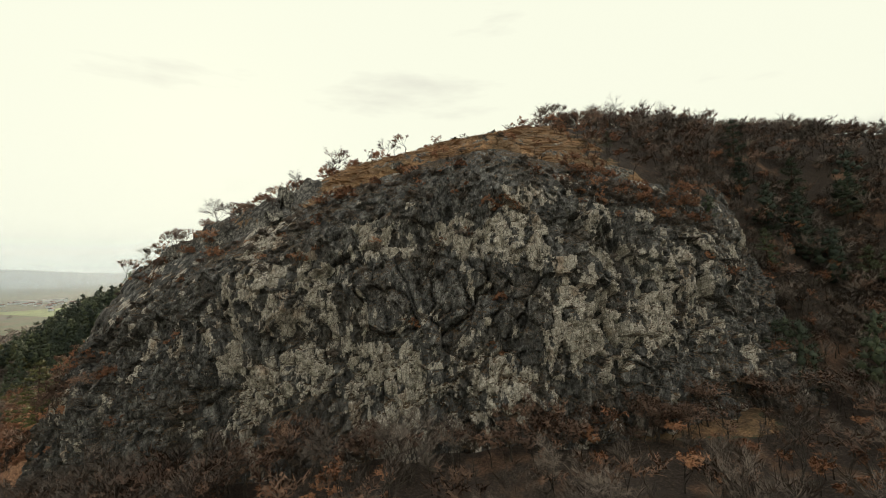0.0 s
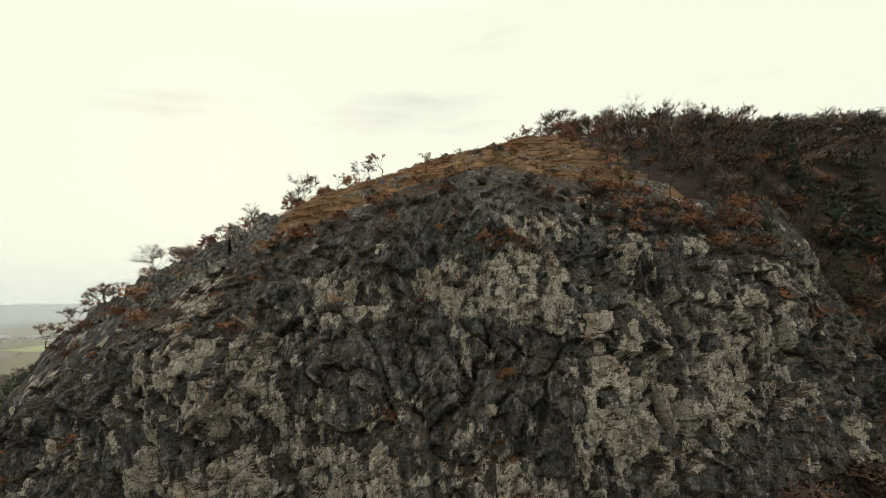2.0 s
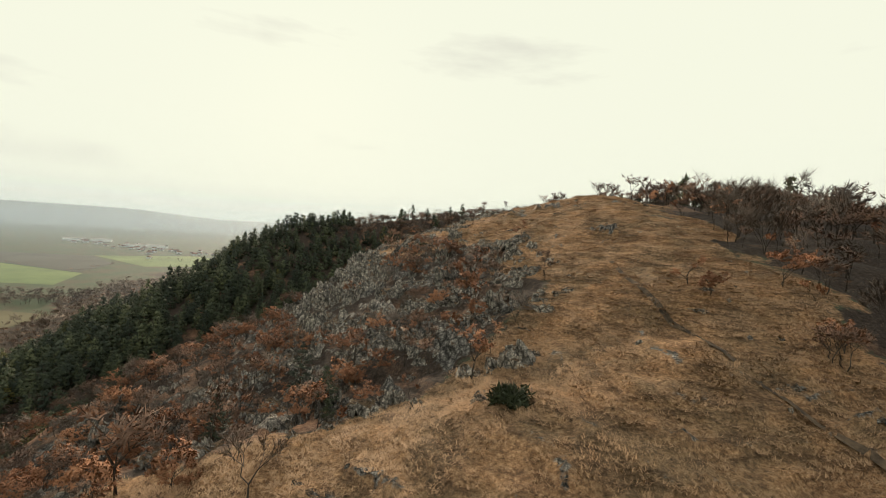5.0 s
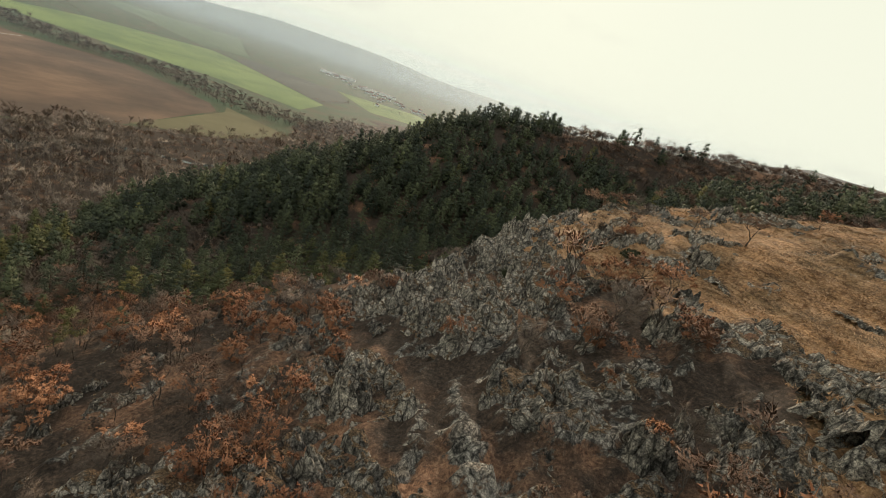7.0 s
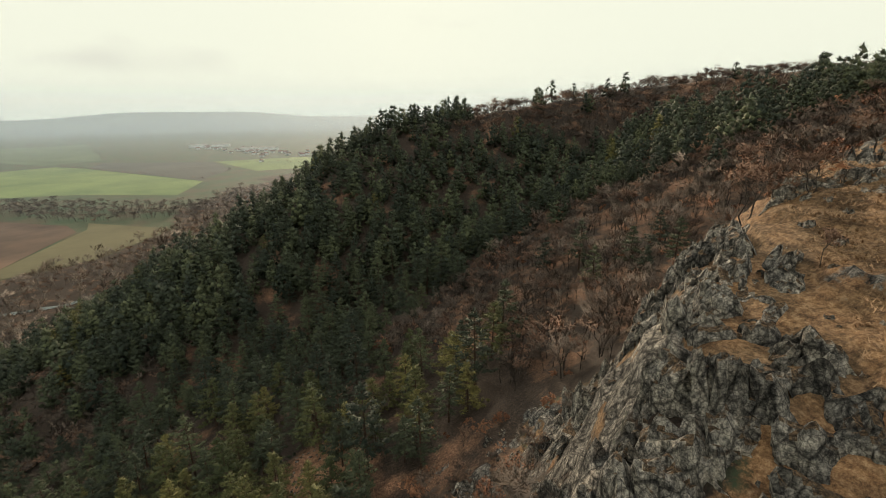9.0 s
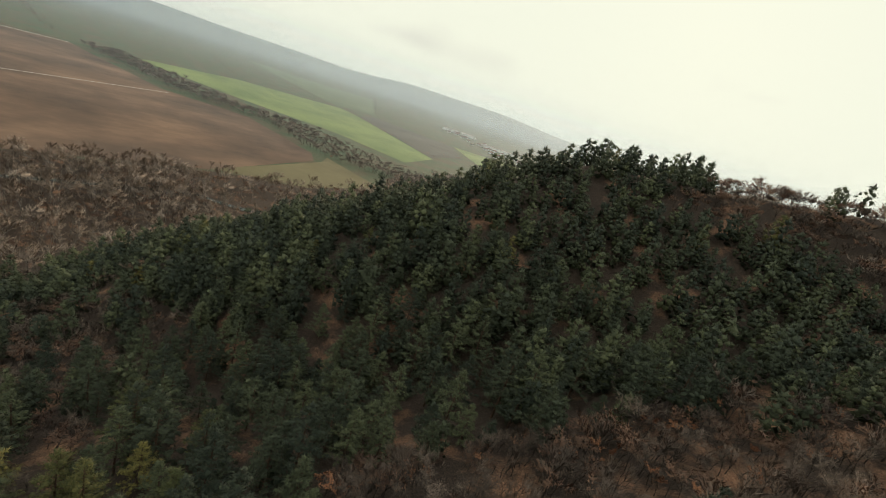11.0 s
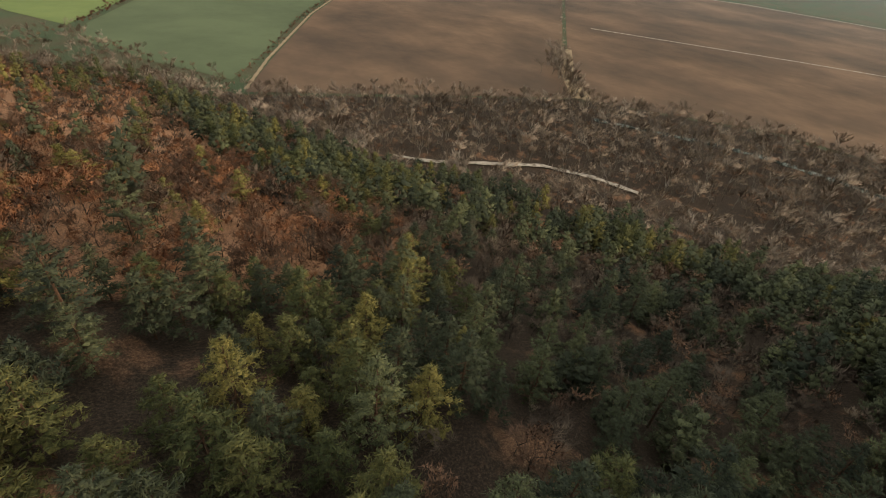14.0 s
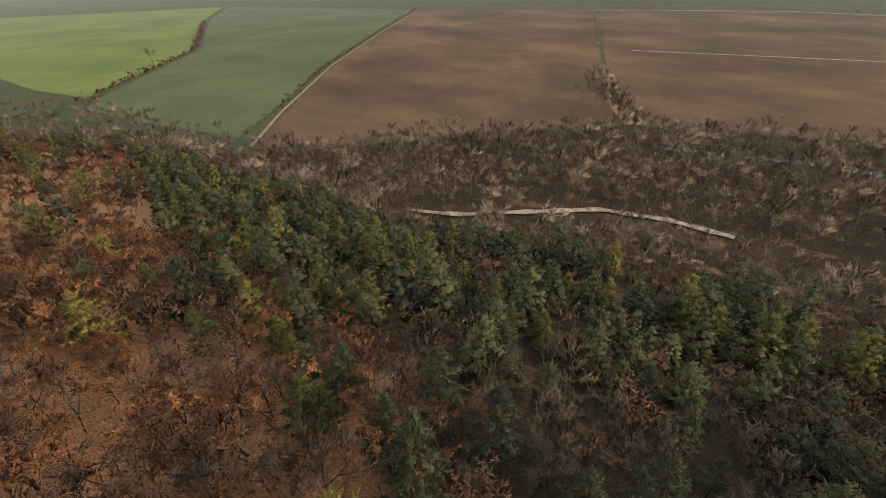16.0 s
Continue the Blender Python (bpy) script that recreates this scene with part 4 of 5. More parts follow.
def plant(kind, x, y, s=1.0, z=None):
    """Stands one tree of a kind on the ground."""
    k = PLANTED[kind] = PLANTED.get(kind, -1) + 1
    which = k % len(STOCK[kind])
    m = pose(x, y, surface(x, y) if z is None else z, 0, 0, (k * 137.5) % 360) @ Matrix.Scale(s, 4)
    root = MODELS.get((kind, which))
    if root is None:
        root = MODELS[(kind, which)] = thing_tree(NAMES[kind], STOCK[kind][which], *LABELS[kind])
        root.matrix_world = m
        return root
    ob = copy_thing(root, Matrix())
    ob.matrix_basis = m
    return ob


def is_open(x, y):
    i = min(int(np.searchsorted(GX, x)), len(GX) - 1)
    j = min(int(np.searchsorted(GY, y)), len(GY) - 1)
    return float(OPEN[j, i])


def n2(x, y, s, seed):
    return 1.3 * noise.noise(Vector((x / s, y / s, seed * 7.31)))


rng = random.Random(7)
near = {k: [] for k in STOCK}
far = {k: [] for k in STOCK}


def dice(x, y):
    return (math.sin(x * 12.9898 + y * 78.233) * 43758.5453) % 1.0


def wood_kind(x, y):
    """What grows at a place of the wooded land."""
    d = x - float(foot_x(y))
    a, b, r = n2(x, y, 24, 3), n2(x, y, 60, 9), dice(x, y)
    if d < 38:
        return "poplar" if r < 0.74 else "oak_b" if r < 0.9 else "oak"
    if x > -58 and y < 66 or x > 10 and y < 205:
        if x > 47 and 62 < y < 98 and r < 0.16:
            return "pine"
        if y > 85:
            return "oak_o" if r > 0.95 else "oak_b" if r > 0.55 else "oak"
        return "oak_o" if r > 0.84 else "oak_b" if r > 0.5 else "oak"
    if y < 185:
        if y < 160 and x > -142 + 9 * a:           # dry oak slope
            return "oak_o" if r < 0.4 else "oak_b" if r < 0.74 else "oak" if r < 0.92 else "pine_y" if r < 0.97 else "pine"
        if math.hypot((x + 188) / 42, (y - 182) / 34) < 1 + 0.2 * a:       # leafless hollow
            return "oak" if r < 0.5 else "oak_b" if r < 0.64 else "pine"
        if a < (-0.2 if x < -150 else -0.45):
            return "oak" if r < 0.55 else "oak_b" if r < 0.85 else "oak_o"
        # more of the olive-yellow pines here, whose colour carries the sunlit slope
        return "pine_y" if r > (0.55 if x > -190 else 0.8) else "pine"
    if y < 235 and math.hypot((x + 188) / 42, (y - 190) / 42) < 1 + 0.2 * a:
        return "oak" if r < 0.5 else "oak_b" if r < 0.64 else "pine"
    if x < 40 and y < 302 + 3 * a and x > (-92 + 0.4 * (y - 240) if y > 228 else -58) + 4 * a:
        return "oak" if r < 0.5 else "oak_b" if r < 0.76 else "oak_o" if r < 0.84 else "pine" if r < 0.88 and y > 230 else "oak"
    if x > -118 and y > 347 + 0.45 * (x + 118) or x > -20 and y > 350:
        return "oak_b" if r < 0.6 else "oak" if r < 0.97 else "pine"
    if a < (-0.3 if x < -140 and y < 240 else -0.85):
        return "oak" if r < 0.75 else "oak_b"
    return "pine_y" if r > (0.38 if x > -125 and y < 225 else 0.965) else "pine"


WAY = [Vector(a[1]).lerp(Vector(b[1]), k / 4) for a, b in zip(PATH, PATH[1:]) for k in range(4)] + [Vector(PATH[-1][1])]


def clearance(x, y, z):
    """Distance to the camera's way."""
    return min(math.dist((x, y, z + 6), e) for e in WAY)


ROAD = [(-236, 20), (-252, 36), (-270, 48), (-305, 72), (-320, 97), (-327, 122), (-345, 160)]
CLEARINGS = [(-83, 200), (-97, 149), (-114, 138), (-119, 120), (-78, 196), (-104, 143)]


def near_road(x, y):
    for (ax, ay), (bx, by) in zip(ROAD, ROAD[1:]):
        for k in range(6):
            px, py = ax + (bx - ax) * k / 5, ay + (by - ay) * k / 5
            if math.dist((x, y), (px + 4, py + 2)) < 8:
                return True
    return False


STEP = 5.6
gy = -300.0
while gy < 500:
    gx = -560.0
    while gx < 260:
        x, y = gx + rng.uniform(-2.2, 2.2), gy + rng.uniform(-2.2, 2.2)
        gx += STEP
        d = x - float(foot_x(y))
        if x < field_edge(y) + 2 or is_open(x, y) > 0.35:
            continue
        if y < cliff_foot(x) + 16 and y > cliff_foot(x) - 1.5 and -66 < x < 50:
            continue
        h = surface(x, y)
        if d < 15 and (rng.random() < 0.2 or y < -290) or near_road(x, y):
            continue
        if min(math.dist((x, y), c) for c in CLEARINGS) < 3.3:
            continue
        hidden = x > 125 or x > -55 and y < 18 or x > 110 and y < 55 or x > 120 and y > 110 and y < 300 or x > 90 and 190 < y < 300
        behind = y > 300 and y > 354 + (x + 147) * 0.78 + 22 or y > 270 and x < -190 and d > 25 and y > 318 + (x + 190) * 0.8 + 20
        if hidden or behind or rng.random() < 0.1:
            continue
        kind = wood_kind(x, y)
        s = rng.uniform(0.75, 1.2) * (rng.uniform(0.7, 1.45) if kind == "poplar" else 0.82 if y > 295 and kind[:3] != "oak" else 1.3 if -230 < x < -75 and y < 165 and kind[:3] == "oak" else 1.0)
        way = clearance(x, y, h)
        if 18 < y < 62 and -72 < x < 95 or 26 < x < 52 and 85 < y < 180:
            way *= 0.5
        if way < 14:
            continue
        (near if way < 110 else far)[kind].append((way, x, y, s))
        if kind in ("pine", "pine_y") and y > 180 and way > 40 and dice(y, x) < 0.62:
            far["pine"].append((way, x + rng.uniform(1.5, 3.2), y + rng.uniform(-3, 3), s * rng.uniform(0.6, 0.85)))
        if kind in ("oak", "oak_b", "poplar"):
            for _ in range(6 if x > -95 and 225 < y < 310 else 4 if math.hypot((x + 188) / 50, (y - 185) / 42) < 1 else 4 if x > -75 and 205 < y < 330 else 3 if x > 26 and y < 190 or -165 < x < -60 and 60 < y < 160 else 3 if y > 300 and x > -120 else 2 if way < 90 else 1 if dice(y, x) < 0.5 else 0):
                x2, y2 = x + rng.uniform(-2.8, 2.8), y + rng.uniform(-2.8, 2.8)
                if is_open(x2, y2) < 0.3 and not (cliff_foot(x2) - 1.5 < y2 < cliff_foot(x2) + 16 and -66 < x2 < 50):
                    kind2 = wood_kind(x2, y2)
                    far[kind if kind2[:4] == "pine" else kind2].append((way, x2, y2, s * rng.uniform(0.6, 1.0)))
    gy += STEP

# close wood on the steep slope east of the cliff
for k in range(520):
    x, y = rng.uniform(40, 108), rng.uniform(52, 112)
    if is_open(x, y) > 0.35 or y < cliff_foot(x) + 13 and x < 50 or clearance(x, y, surface(x, y)) < 11:
        continue
    r = rng.random()
    (near if k % 6 == 0 else far)["oak" if r < 0.66 else "oak_b" if r < 0.88 else "pine" if r < 0.93 else "oak_o"].append((clearance(x, y, surface(x, y)), x, y, rng.uniform(0.6, 1.05)))

# fuzzy valley wood behind the spur
for k in range(1250):
    y = rng.uniform(225, 800)
    x = float(field_edge(y)) + rng.uniform(4, 150)
    if x - float(foot_x(y)) < 5:
        far["poplar" if rng.random() < 0.55 else "oak_b"].append((500, x, y, rng.uniform(0.9, 1.4)))
# brown wood between the hill's foot and the green fields
for k in range(330):
    y = rng.uniform(-330, -105)
    x = -212 - (y + 120) * 0.395 + rng.uniform(0, 100)
    far["poplar" if rng.random() < 0.5 else "oak_b"].append((300, x, y, rng.uniform(0.7, 1.15)))
# oaks close together on the dry slope
far["slope_o"], far["slope_b"] = [], []
for k in range(400):
    x, y = rng.uniform(-158, -74), rng.uniform(40, 162)
    if min(math.dist((x, y), c) for c in CLEARINGS) > 3.5:
        r = rng.random()
        far["slope_o" if r < 0.4 else "slope_b"].append((80, x, y, rng.uniform(0.8, 1.3)))
# tall bare trees at the foot of the cliff's western end
for k in range(110):
    x = rng.uniform(-72, -26)
    r = rng.random()
    far["oak" if r < 0.7 else "oak_b"].append((40, x, float(cliff_foot(x)) - rng.uniform(1.5, 11), rng.uniform(0.8, 1.25)))

# trees and bushes that stand out on the open ground
SINGLES = [("oak_o", 17.8, 116.7, 0.95), ("oak_o", 19.0, 114.1, 0.7), ("oak_o", 20.8, 90.9, 0.62),
           ("oak_o", 0.7, 66.4, 1.0), ("oak_o", 8.2, 68.8, 0.9), ("oak_o", 17.9, 72.8, 1.15), ("oak_o", 20.5, 73.5, 0.9), ("oak_o", -7.0, 84.5, 0.95), ("oak_b", -9.5, 85.5, 0.55),
           ("oak_o", -15.4, 88.5, 0.8), ("oak_o", -12.5, 87.0, 0.7), ("oak_o", 15.0, 79.5, 0.65), ("oak_o", 11.5, 82.5, 0.6), ("shrub", 6.5, 80.0, 0.9), ("shrub", 9.0, 79.0, 0.8),
           ("oak_o", -23.6, 160.3, 0.85), ("oak_o", -15.0, 156.2, 0.95), ("oak_o", -13.5, 158.0, 0.8), ("oak_o", -21.8, 151.4, 0.85), ("oak_o", -24.0, 140.5, 0.9), ("oak_o", -17.0, 146.0, 0.9),
           ("oak_o", -27.0, 158.0, 0.6), ("oak_o", 27.0, 109.0, 0.85), ("oak_o", 29.0, 103.0, 0.9), ("oak_o", 30.5, 99.0, 0.95), ("oak_o", 26.5, 118.0, 0.9), ("pine", 33.5, 97.0, 0.36),
           ("pine", -19.0, 112.0, 0.42), ("pine", -13.5, 106.0, 0.36), ("pine", -22.0, 103.0, 0.42), ("pine", -12.0, 103.0, 0.25),
           ("pine", 63.7, 103.7, 0.9), ("pine", 74.5, 101.8, 1.0), ("pine", 83.5, 98.5, 1.0), ("pine", 50.5, 72.7, 0.95), ("pine", 78.9, 88.7, 0.95), ("pine", 57.0, 84.0, 0.8),
           ("pine", -38.7, 246, 0.9), ("pine", -33.5, 250, 0.8), ("pine", -36, 238, 0.95), ("pine", -31, 243, 0.75), ("pine", -46.2, 69.5, 0.42), ("pine", -53.5, 71.5, 0.34), ("pine", -57.7, 257, 0.85), ("pine", -45, 240.5, 0.7), ("oak_o", -51.5, 242, 0.9)]
for kind, x, y, s in SINGLES:
    near[kind].append((0, x, y, s))
# oaks and bushes among the rocks of the western flank, few on the open top
for k in range(2300):
    x, y = rng.uniform(-70, 34), rng.uniform(62, 206)
    o = is_open(x, y)
    if o < 0.3:
        continue
    flank = float(np.interp(y, FLANK_Y, FLANK_X))
    chance = 0.75 if x < flank - 26 and y < 152 else 0.5 if x < flank - 4 else 0.2 if x < flank else 0.012
    if 158 < y < 200 and x > -36:
        chance = 0.1 if x < 0 else 0.02
    if x > 25:
        chance = 0.3
    if rng.random() > chance or clearance(x, y, surface(x, y)) < 15:
        continue
    r = rng.random()
    kind = "oak_o" if r < 0.42 else "oak_b" if r < 0.72 else "shrub" if r < 0.78 else "oak"
    s = rng.uniform(0.55, 1.15) * (0.6 if kind in ("oak", "oak_b", "pine") else 0.95)
    near[kind].append((0.5, x, y, s))
# bushes along the foot of the cliff
for k in range(90):
    x = rng.uniform(-64, 48)
    y = float(cliff_foot(x)) + rng.uniform(-5, -1)
    near["shrub" if rng.random() < 0.25 else "oak_b"].append((1, x, y, rng.uniform(0.5, 1.1)))
# bushes rooted in ledges of the rock face
ledges = np.empty(len(cliff.data.vertices) * 3, np.float32)
cliff.data.vertices.foreach_get("co", ledges)
ledges = ledges.reshape(-1, 3)
slopes = np.empty(len(cliff.data.vertices) * 3, np.float32)
cliff.data.vertices.foreach_get("normal", slopes)
flat = np.nonzero((slopes.reshape(-1, 3)[:, 2] > 0.72) & (ledges[:, 2] > 84) & (ledges[:, 2] < 118))[0]
for k in range(140):
    p = ledges[flat[rng.randrange(len(flat))]]
    plant("shrub" if rng.random() < 0.7 else "oak_o", float(p[0]), float(p[1]), rng.uniform(0.35, 0.8), float(p[2]) - 0.1)
low_end = np.nonzero((ledges[:, 0] < -32) & (slopes.reshape(-1, 3)[:, 2] > 0.3))[0]
for k in range(60):
    p = ledges[low_end[rng.randrange(len(low_end))]]
    plant(("shrub", "shrub", "oak_b", "oak_o")[k % 4], float(p[0]), float(p[1]), rng.uniform(0.45, 0.9), float(p[2]) - 0.2)
# scrub on the steep brow above the rock face
for k in range(190):
    x = rng.uniform(-30, 47) if k % 3 else rng.uniform(20, 47)
    y = float(cliff_foot(x)) + rng.uniform(7, 16)
    p = ledges[np.argmin((ledges[:, 0] - x) ** 2 + (ledges[:, 1] - y) ** 2)]
    plant("shrub" if rng.random() < 0.72 else "oak_o", float(p[0]), float(p[1]), rng.uniform(0.5, 1.0), float(p[2]) - 0.2)
LIMIT = {"pine": 240, "pine_y": 130, "oak": 170, "oak_b": 210, "oak_o": 240, "poplar": 0, "shrub": 30}
for kind, trees in near.items():
    trees.sort()
    for k, t in enumerate(trees):
        if k < LIMIT[kind]:
            plant(kind, *t[1:])
        else:
            far[kind].append(t)


def wood(kinds, stock, name, mat, label, seed, which=None, span=(0, 9999)):
    spots = [(x, y, surface(x, y), s) for k in kinds for way, x, y, s in far[k] if span[0] <= way < span[1]]
    if spots:
        low_copy(spots, stock if which is None else [v[which] for v in stock], name, mat, label, "trees", seed)


wood(["pine"], FAR_PINES, "pine_wood", M_NEEDLE, "dense dark green pine wood on the slope", 1, None, (88, 9999))
wood(["pine"], MID_PINES, "pine_stand", M_NEEDLE, "close stand of dark green pines", 1, None, (0, 88))
wood(["pine_y"], MID_PINES, "yellowing_pine_wood", M_NEEDLE_Y, "scattered olive-yellow pines, sunlight partly put into their needle colour", 1)
for kinds, stock, name, label, bark, leafy, span in (
        (["oak_b", "shrub"], FAR_OAKS, "brown_oak_wood", "oak wood with dull brown leaves", M_BARK, M_BROWN, (0, 9999)),
        (["oak"], MID_BARE, "bare_oak_thicket", "close thicket of leafless grey oaks", M_BARK, M_TWIG, (0, 70)),
        (["oak"], FAR_BARE, "bare_oak_wood", "dark leafless oak wood", M_BARK, M_TWIG, (70, 9999)),
        (["slope_o"], SLOPE_ORANGE, "orange_slope_oaks", "tall oaks with rust-orange leaves on the dry slope", M_BARK, M_ORANGE, (0, 9999)),
        (["slope_b"], SLOPE_BROWN, "brown_slope_oaks", "tall oaks with thin brown leaves on the dry slope", M_BARK, M_BROWN, (0, 9999)),
        (["oak_o"], FAR_ORANGE, "orange_oak_wood", "oaks with rust-orange leaves", M_BARK, M_ORANGE, (0, 9999)),
        (["poplar"], FAR_GREY, "river_wood", "pale leafless wood along the river", M_GREYBARK, M_GREYTWIG, (0, 9999))):
    wood(kinds, stock, name + "_limbs", bark, label + ", limbs", 2, 0, span)
    wood(kinds, stock, name, leafy, label, 2, 1, span)

# ---- rock outcrops ----


def boulder(seed, long, deep, high, cell, n=15, m=22):
    """A jagged limestone outcrop: a cluster of split blocks with its foot in the ground."""
    x, y = np.meshgrid(np.linspace(-1, 1, m), np.linspace(-1, 1, n))
    g = np.random.RandomState(seed)
    r = np.sqrt(x * x + y * y) * (1 + 0.22 * vnoise(np.arctan2(y, x) * 1.4 + seed, x * 0 + seed, x * 0, seed))
    x = x * long + g.normal(0, 0.06, x.shape)
    y = y * deep + g.normal(0, 0.06, y.shape)
    a1, a2, ci = worley(x / cell + seed * 9, y / cell, x * 0 + seed, seed)
    b1, b2, cj = worley(x / cell * 2.4 + seed * 5, y / cell * 2.4, x * 0 + seed, seed + 50)
    z = high * (0.35 + 0.75 * ci - 0.35 * a1 + 0.22 * (cj - 0.5)) - high * 0.35 * np.exp(-((a2 - a1) / 0.1) ** 2) - high * 0.12 * np.exp(-((b2 - b1) / 0.1) ** 2)
    z = z * smooth((1.12 - r) / 0.45) - 0.9 * smooth((r - 0.8) / 0.3)
    lean = z * g.uniform(-0.25, 0.25)
    return mesh_from("rock_outcrop", np.stack([x + lean, y + z * g.uniform(-0.2, 0.2), z], -1).reshape(-1, 3), grid_faces(n, m), M_ROCK, False)


LEDGES = [boulder(k + 1, *dims) for k, dims in enumerate(((2.4, 0.8, 0.45, 0.6), (3.2, 1.0, 0.55, 0.7), (1.6, 0.9, 0.5, 0.5), (4.2, 1.1, 0.6, 0.8), (1.2, 0.8, 0.4, 0.45)))]
CRAGS = [boulder(k + 11, *dims) for k, dims in enumerate(((1.9, 1.1, 1.5, 0.6), (2.6, 1.3, 1.9, 0.7), (1.4, 1.0, 1.2, 0.5), (2.0, 1.5, 2.5, 0.7), (1.0, 0.8, 1.0, 0.45)))]
stones = []
for k in range(110):
    x, y = rng.gauss(-83, 3.2), rng.gauss(198, 3.6)
    stones.append((x, y, surface(x, y) - 0.05, rng.uniform(0.12, 0.42)))
placed = 0
for k in range(9000):
    x, y = rng.uniform(-60, 32), rng.uniform(70, 204)
    if is_open(x, y) < 0.6 or y < cliff_foot(x) + 11:
        continue
    flank = float(np.interp(y, FLANK_Y, FLANK_X)) + 2
    steep = x < flank and n2(x, y, 12, 57) > -0.25
    rib_here = 140 < y < 200 and x < -12 and n2(x, y, 8, 58) > -0.2
    if rng.random() > (0.3 if rib_here else 0.3 if steep else 0.16 if n2(x, y, 7, 55) > 0.25 else 0.015):
        continue
    s = rng.uniform(0.5, 1.15) * (1.0 if steep or rib_here else 0.75)
    if k % 3:
        stones.append((x, y, surface(x, y) - 0.1, s * 0.45))
        continue
    if placed >= 290:
        continue
    me = (CRAGS if steep or rib_here else LEDGES)[rng.randrange(5)]
    ob = new("rock_outcrop", me)
    gxx = (land(x + 1, y) - land(x - 1, y)) / 2
    gyy = (land(x, y + 1) - land(x, y - 1)) / 2
    along = math.degrees(math.atan2(gyy, gxx)) + 90
    ob.matrix_world = pose(x, y, surface(x, y) - 0.25 * s, rng.uniform(-12, 12), rng.uniform(-12, 12), along + rng.uniform(-25, 25)) @ Matrix.Scale(s, 4)
    tagged(ob, "jagged grey limestone crag on the steep flank" if steep or rib_here else "low grey limestone ledge in dry grass", "rock", "limestone outcrops")
    placed += 1
# the rocky rib: walls and blocks of split limestone that break out of the grass
RIB = [(-30, 155, 8.5, 11.5, 1.0), (-38, 148.5, 4.6, 5.5, 0.7), (-36, 164, 3.4, 8, 0.9), (-23, 170, 3.2, 2.3, 0.9), (-8, 151, 4.2, 2.4, 0.38), (-35, 181, 2.6, 13, 0.7), (-16, 181, 4, 1.7, 0.45),
       (-12, 172, 3, 1.5, 0.4), (-26, 187, 4.5, 1.6, 0.5), (-8, 186, 5, 1.8, 0.5), (-15, 193, 6, 1.6, 0.5), (-24, 178, 2.5, 1.2, 0.35), (-17, 164, 3.5, 1.4, 0.4), (-3, 172, 3, 1.3, 0.35), (-13, 142, 3, 1.6, 0.4), (-46, 139, 4, 2.5, 0.6),
       (0.5, 109, 2.6, 1.3, 0.7), (-12, 118, 6, 3.2, 0.8), (-9, 129, 5, 4, 0.8), (-4, 139, 5, 3, 0.7), (1, 132, 4, 2, 0.5), (-18, 111, 4, 3, 0.7), (-23, 124, 5, 4.5, 0.8), (-3, 121, 3.5, 2, 0.6), (6, 122, 2.6, 1.1, 0.45),
       (-29, 134, 5, 4, 0.8), (-17, 137, 4, 3, 0.7), (-10, 104, 3, 1.6, 0.5), (-30, 118, 4, 3, 0.6), (-1, 148, 4, 2, 0.5), (-14, 126, 3, 2, 0.8), (-22, 100, 3.5, 2, 0.5)]


def rib_mesh():
    xs, ys = np.arange(-52, 10, 0.21), np.arange(96, 200, 0.21)
    x, y = np.meshgrid(xs, ys)
    i = np.clip(np.searchsorted(GX, x) - 1, 0, len(GX) - 2)
    j = np.clip(np.searchsorted(GY, y) - 1, 0, len(GY) - 2)
    u, v = (x - GX[i]) / (GX[i + 1] - GX[i]), (y - GY[j]) / (GY[j + 1] - GY[j])
    z = (H3[j, i] * (1 - u) + H3[j, i + 1] * u) * (1 - v) + (H3[j + 1, i] * (1 - u) + H3[j + 1, i + 1] * u) * v
    wob = 0.38 * fbm(x / 3.5, y / 3.5, x * 0, 3, 131)
    cover = np.zeros_like(x)
    for cx, cy, rx, ry, tall in RIB:
        r = np.hypot((x - cx) / rx, (y - cy) / ry)
        cover = np.maximum(cover, tall * smooth((1.2 - r + wob) / 0.35))
    wx, wy = x + 0.5 * fbm(x / 2, y / 2, z / 2, 2, 133), y + 0.5 * fbm(x / 2, y / 2, z / 2, 2, 134)
    a1, a2, ci, ax, az, at = facets(wx / 2.6, z / 3.0, wy / 3.4, 141)
    b1, b2, cj, bx, bz, bt = facets(wx / 1.1, z / 1.3, wy / 1.4, 143)
    c1, c2, ck = worley(x / 0.55, y / 0.6, z / 0.6, 145)
    lift = 0.5 + 1.7 * (ci - 0.35) + 1.5 * (ax + az) + 0.8 * (cj - 0.45) + 0.8 * (bx + bz) + 0.26 * (ck - 0.5) - 0.7 * np.exp(-((a2 - a1) / 0.07) ** 2) - 0.4 * np.exp(-((b2 - b1) / 0.08) ** 2) + 0.16 * fbm(x / 0.8, y / 0.8, z, 2, 147)
    rise = cover * lift - 0.8 * smooth((0.32 - cover) / 0.3)
    keep = cover > 0.02
    q = grid_faces(*x.shape)
    q = q[keep.ravel()[q].all(1)]
    used = np.unique(q)
    back = np.zeros(x.size, np.int32)
    back[used] = np.arange(len(used))
    verts = np.stack([x - 0.35 * rise, y - 0.1 * rise, z + rise], -1).reshape(-1, 3)
    return mesh_from("rock_wall", verts[used], back[q], M_ROCK, False)


tagged(new("rock_wall", rib_mesh()), "jagged grey limestone walls along the rib and flank", "rock wall", kind="structure")
SMALL = [as_triangles(boulder(k + 31, 1.1, 0.9, 1.0, 0.7, 6, 7)) for k in range(3)]
low_copy(stones[:900], SMALL, "loose_stones", M_ROCK, "small grey stones strewn in the dry grass", "stones", 4)

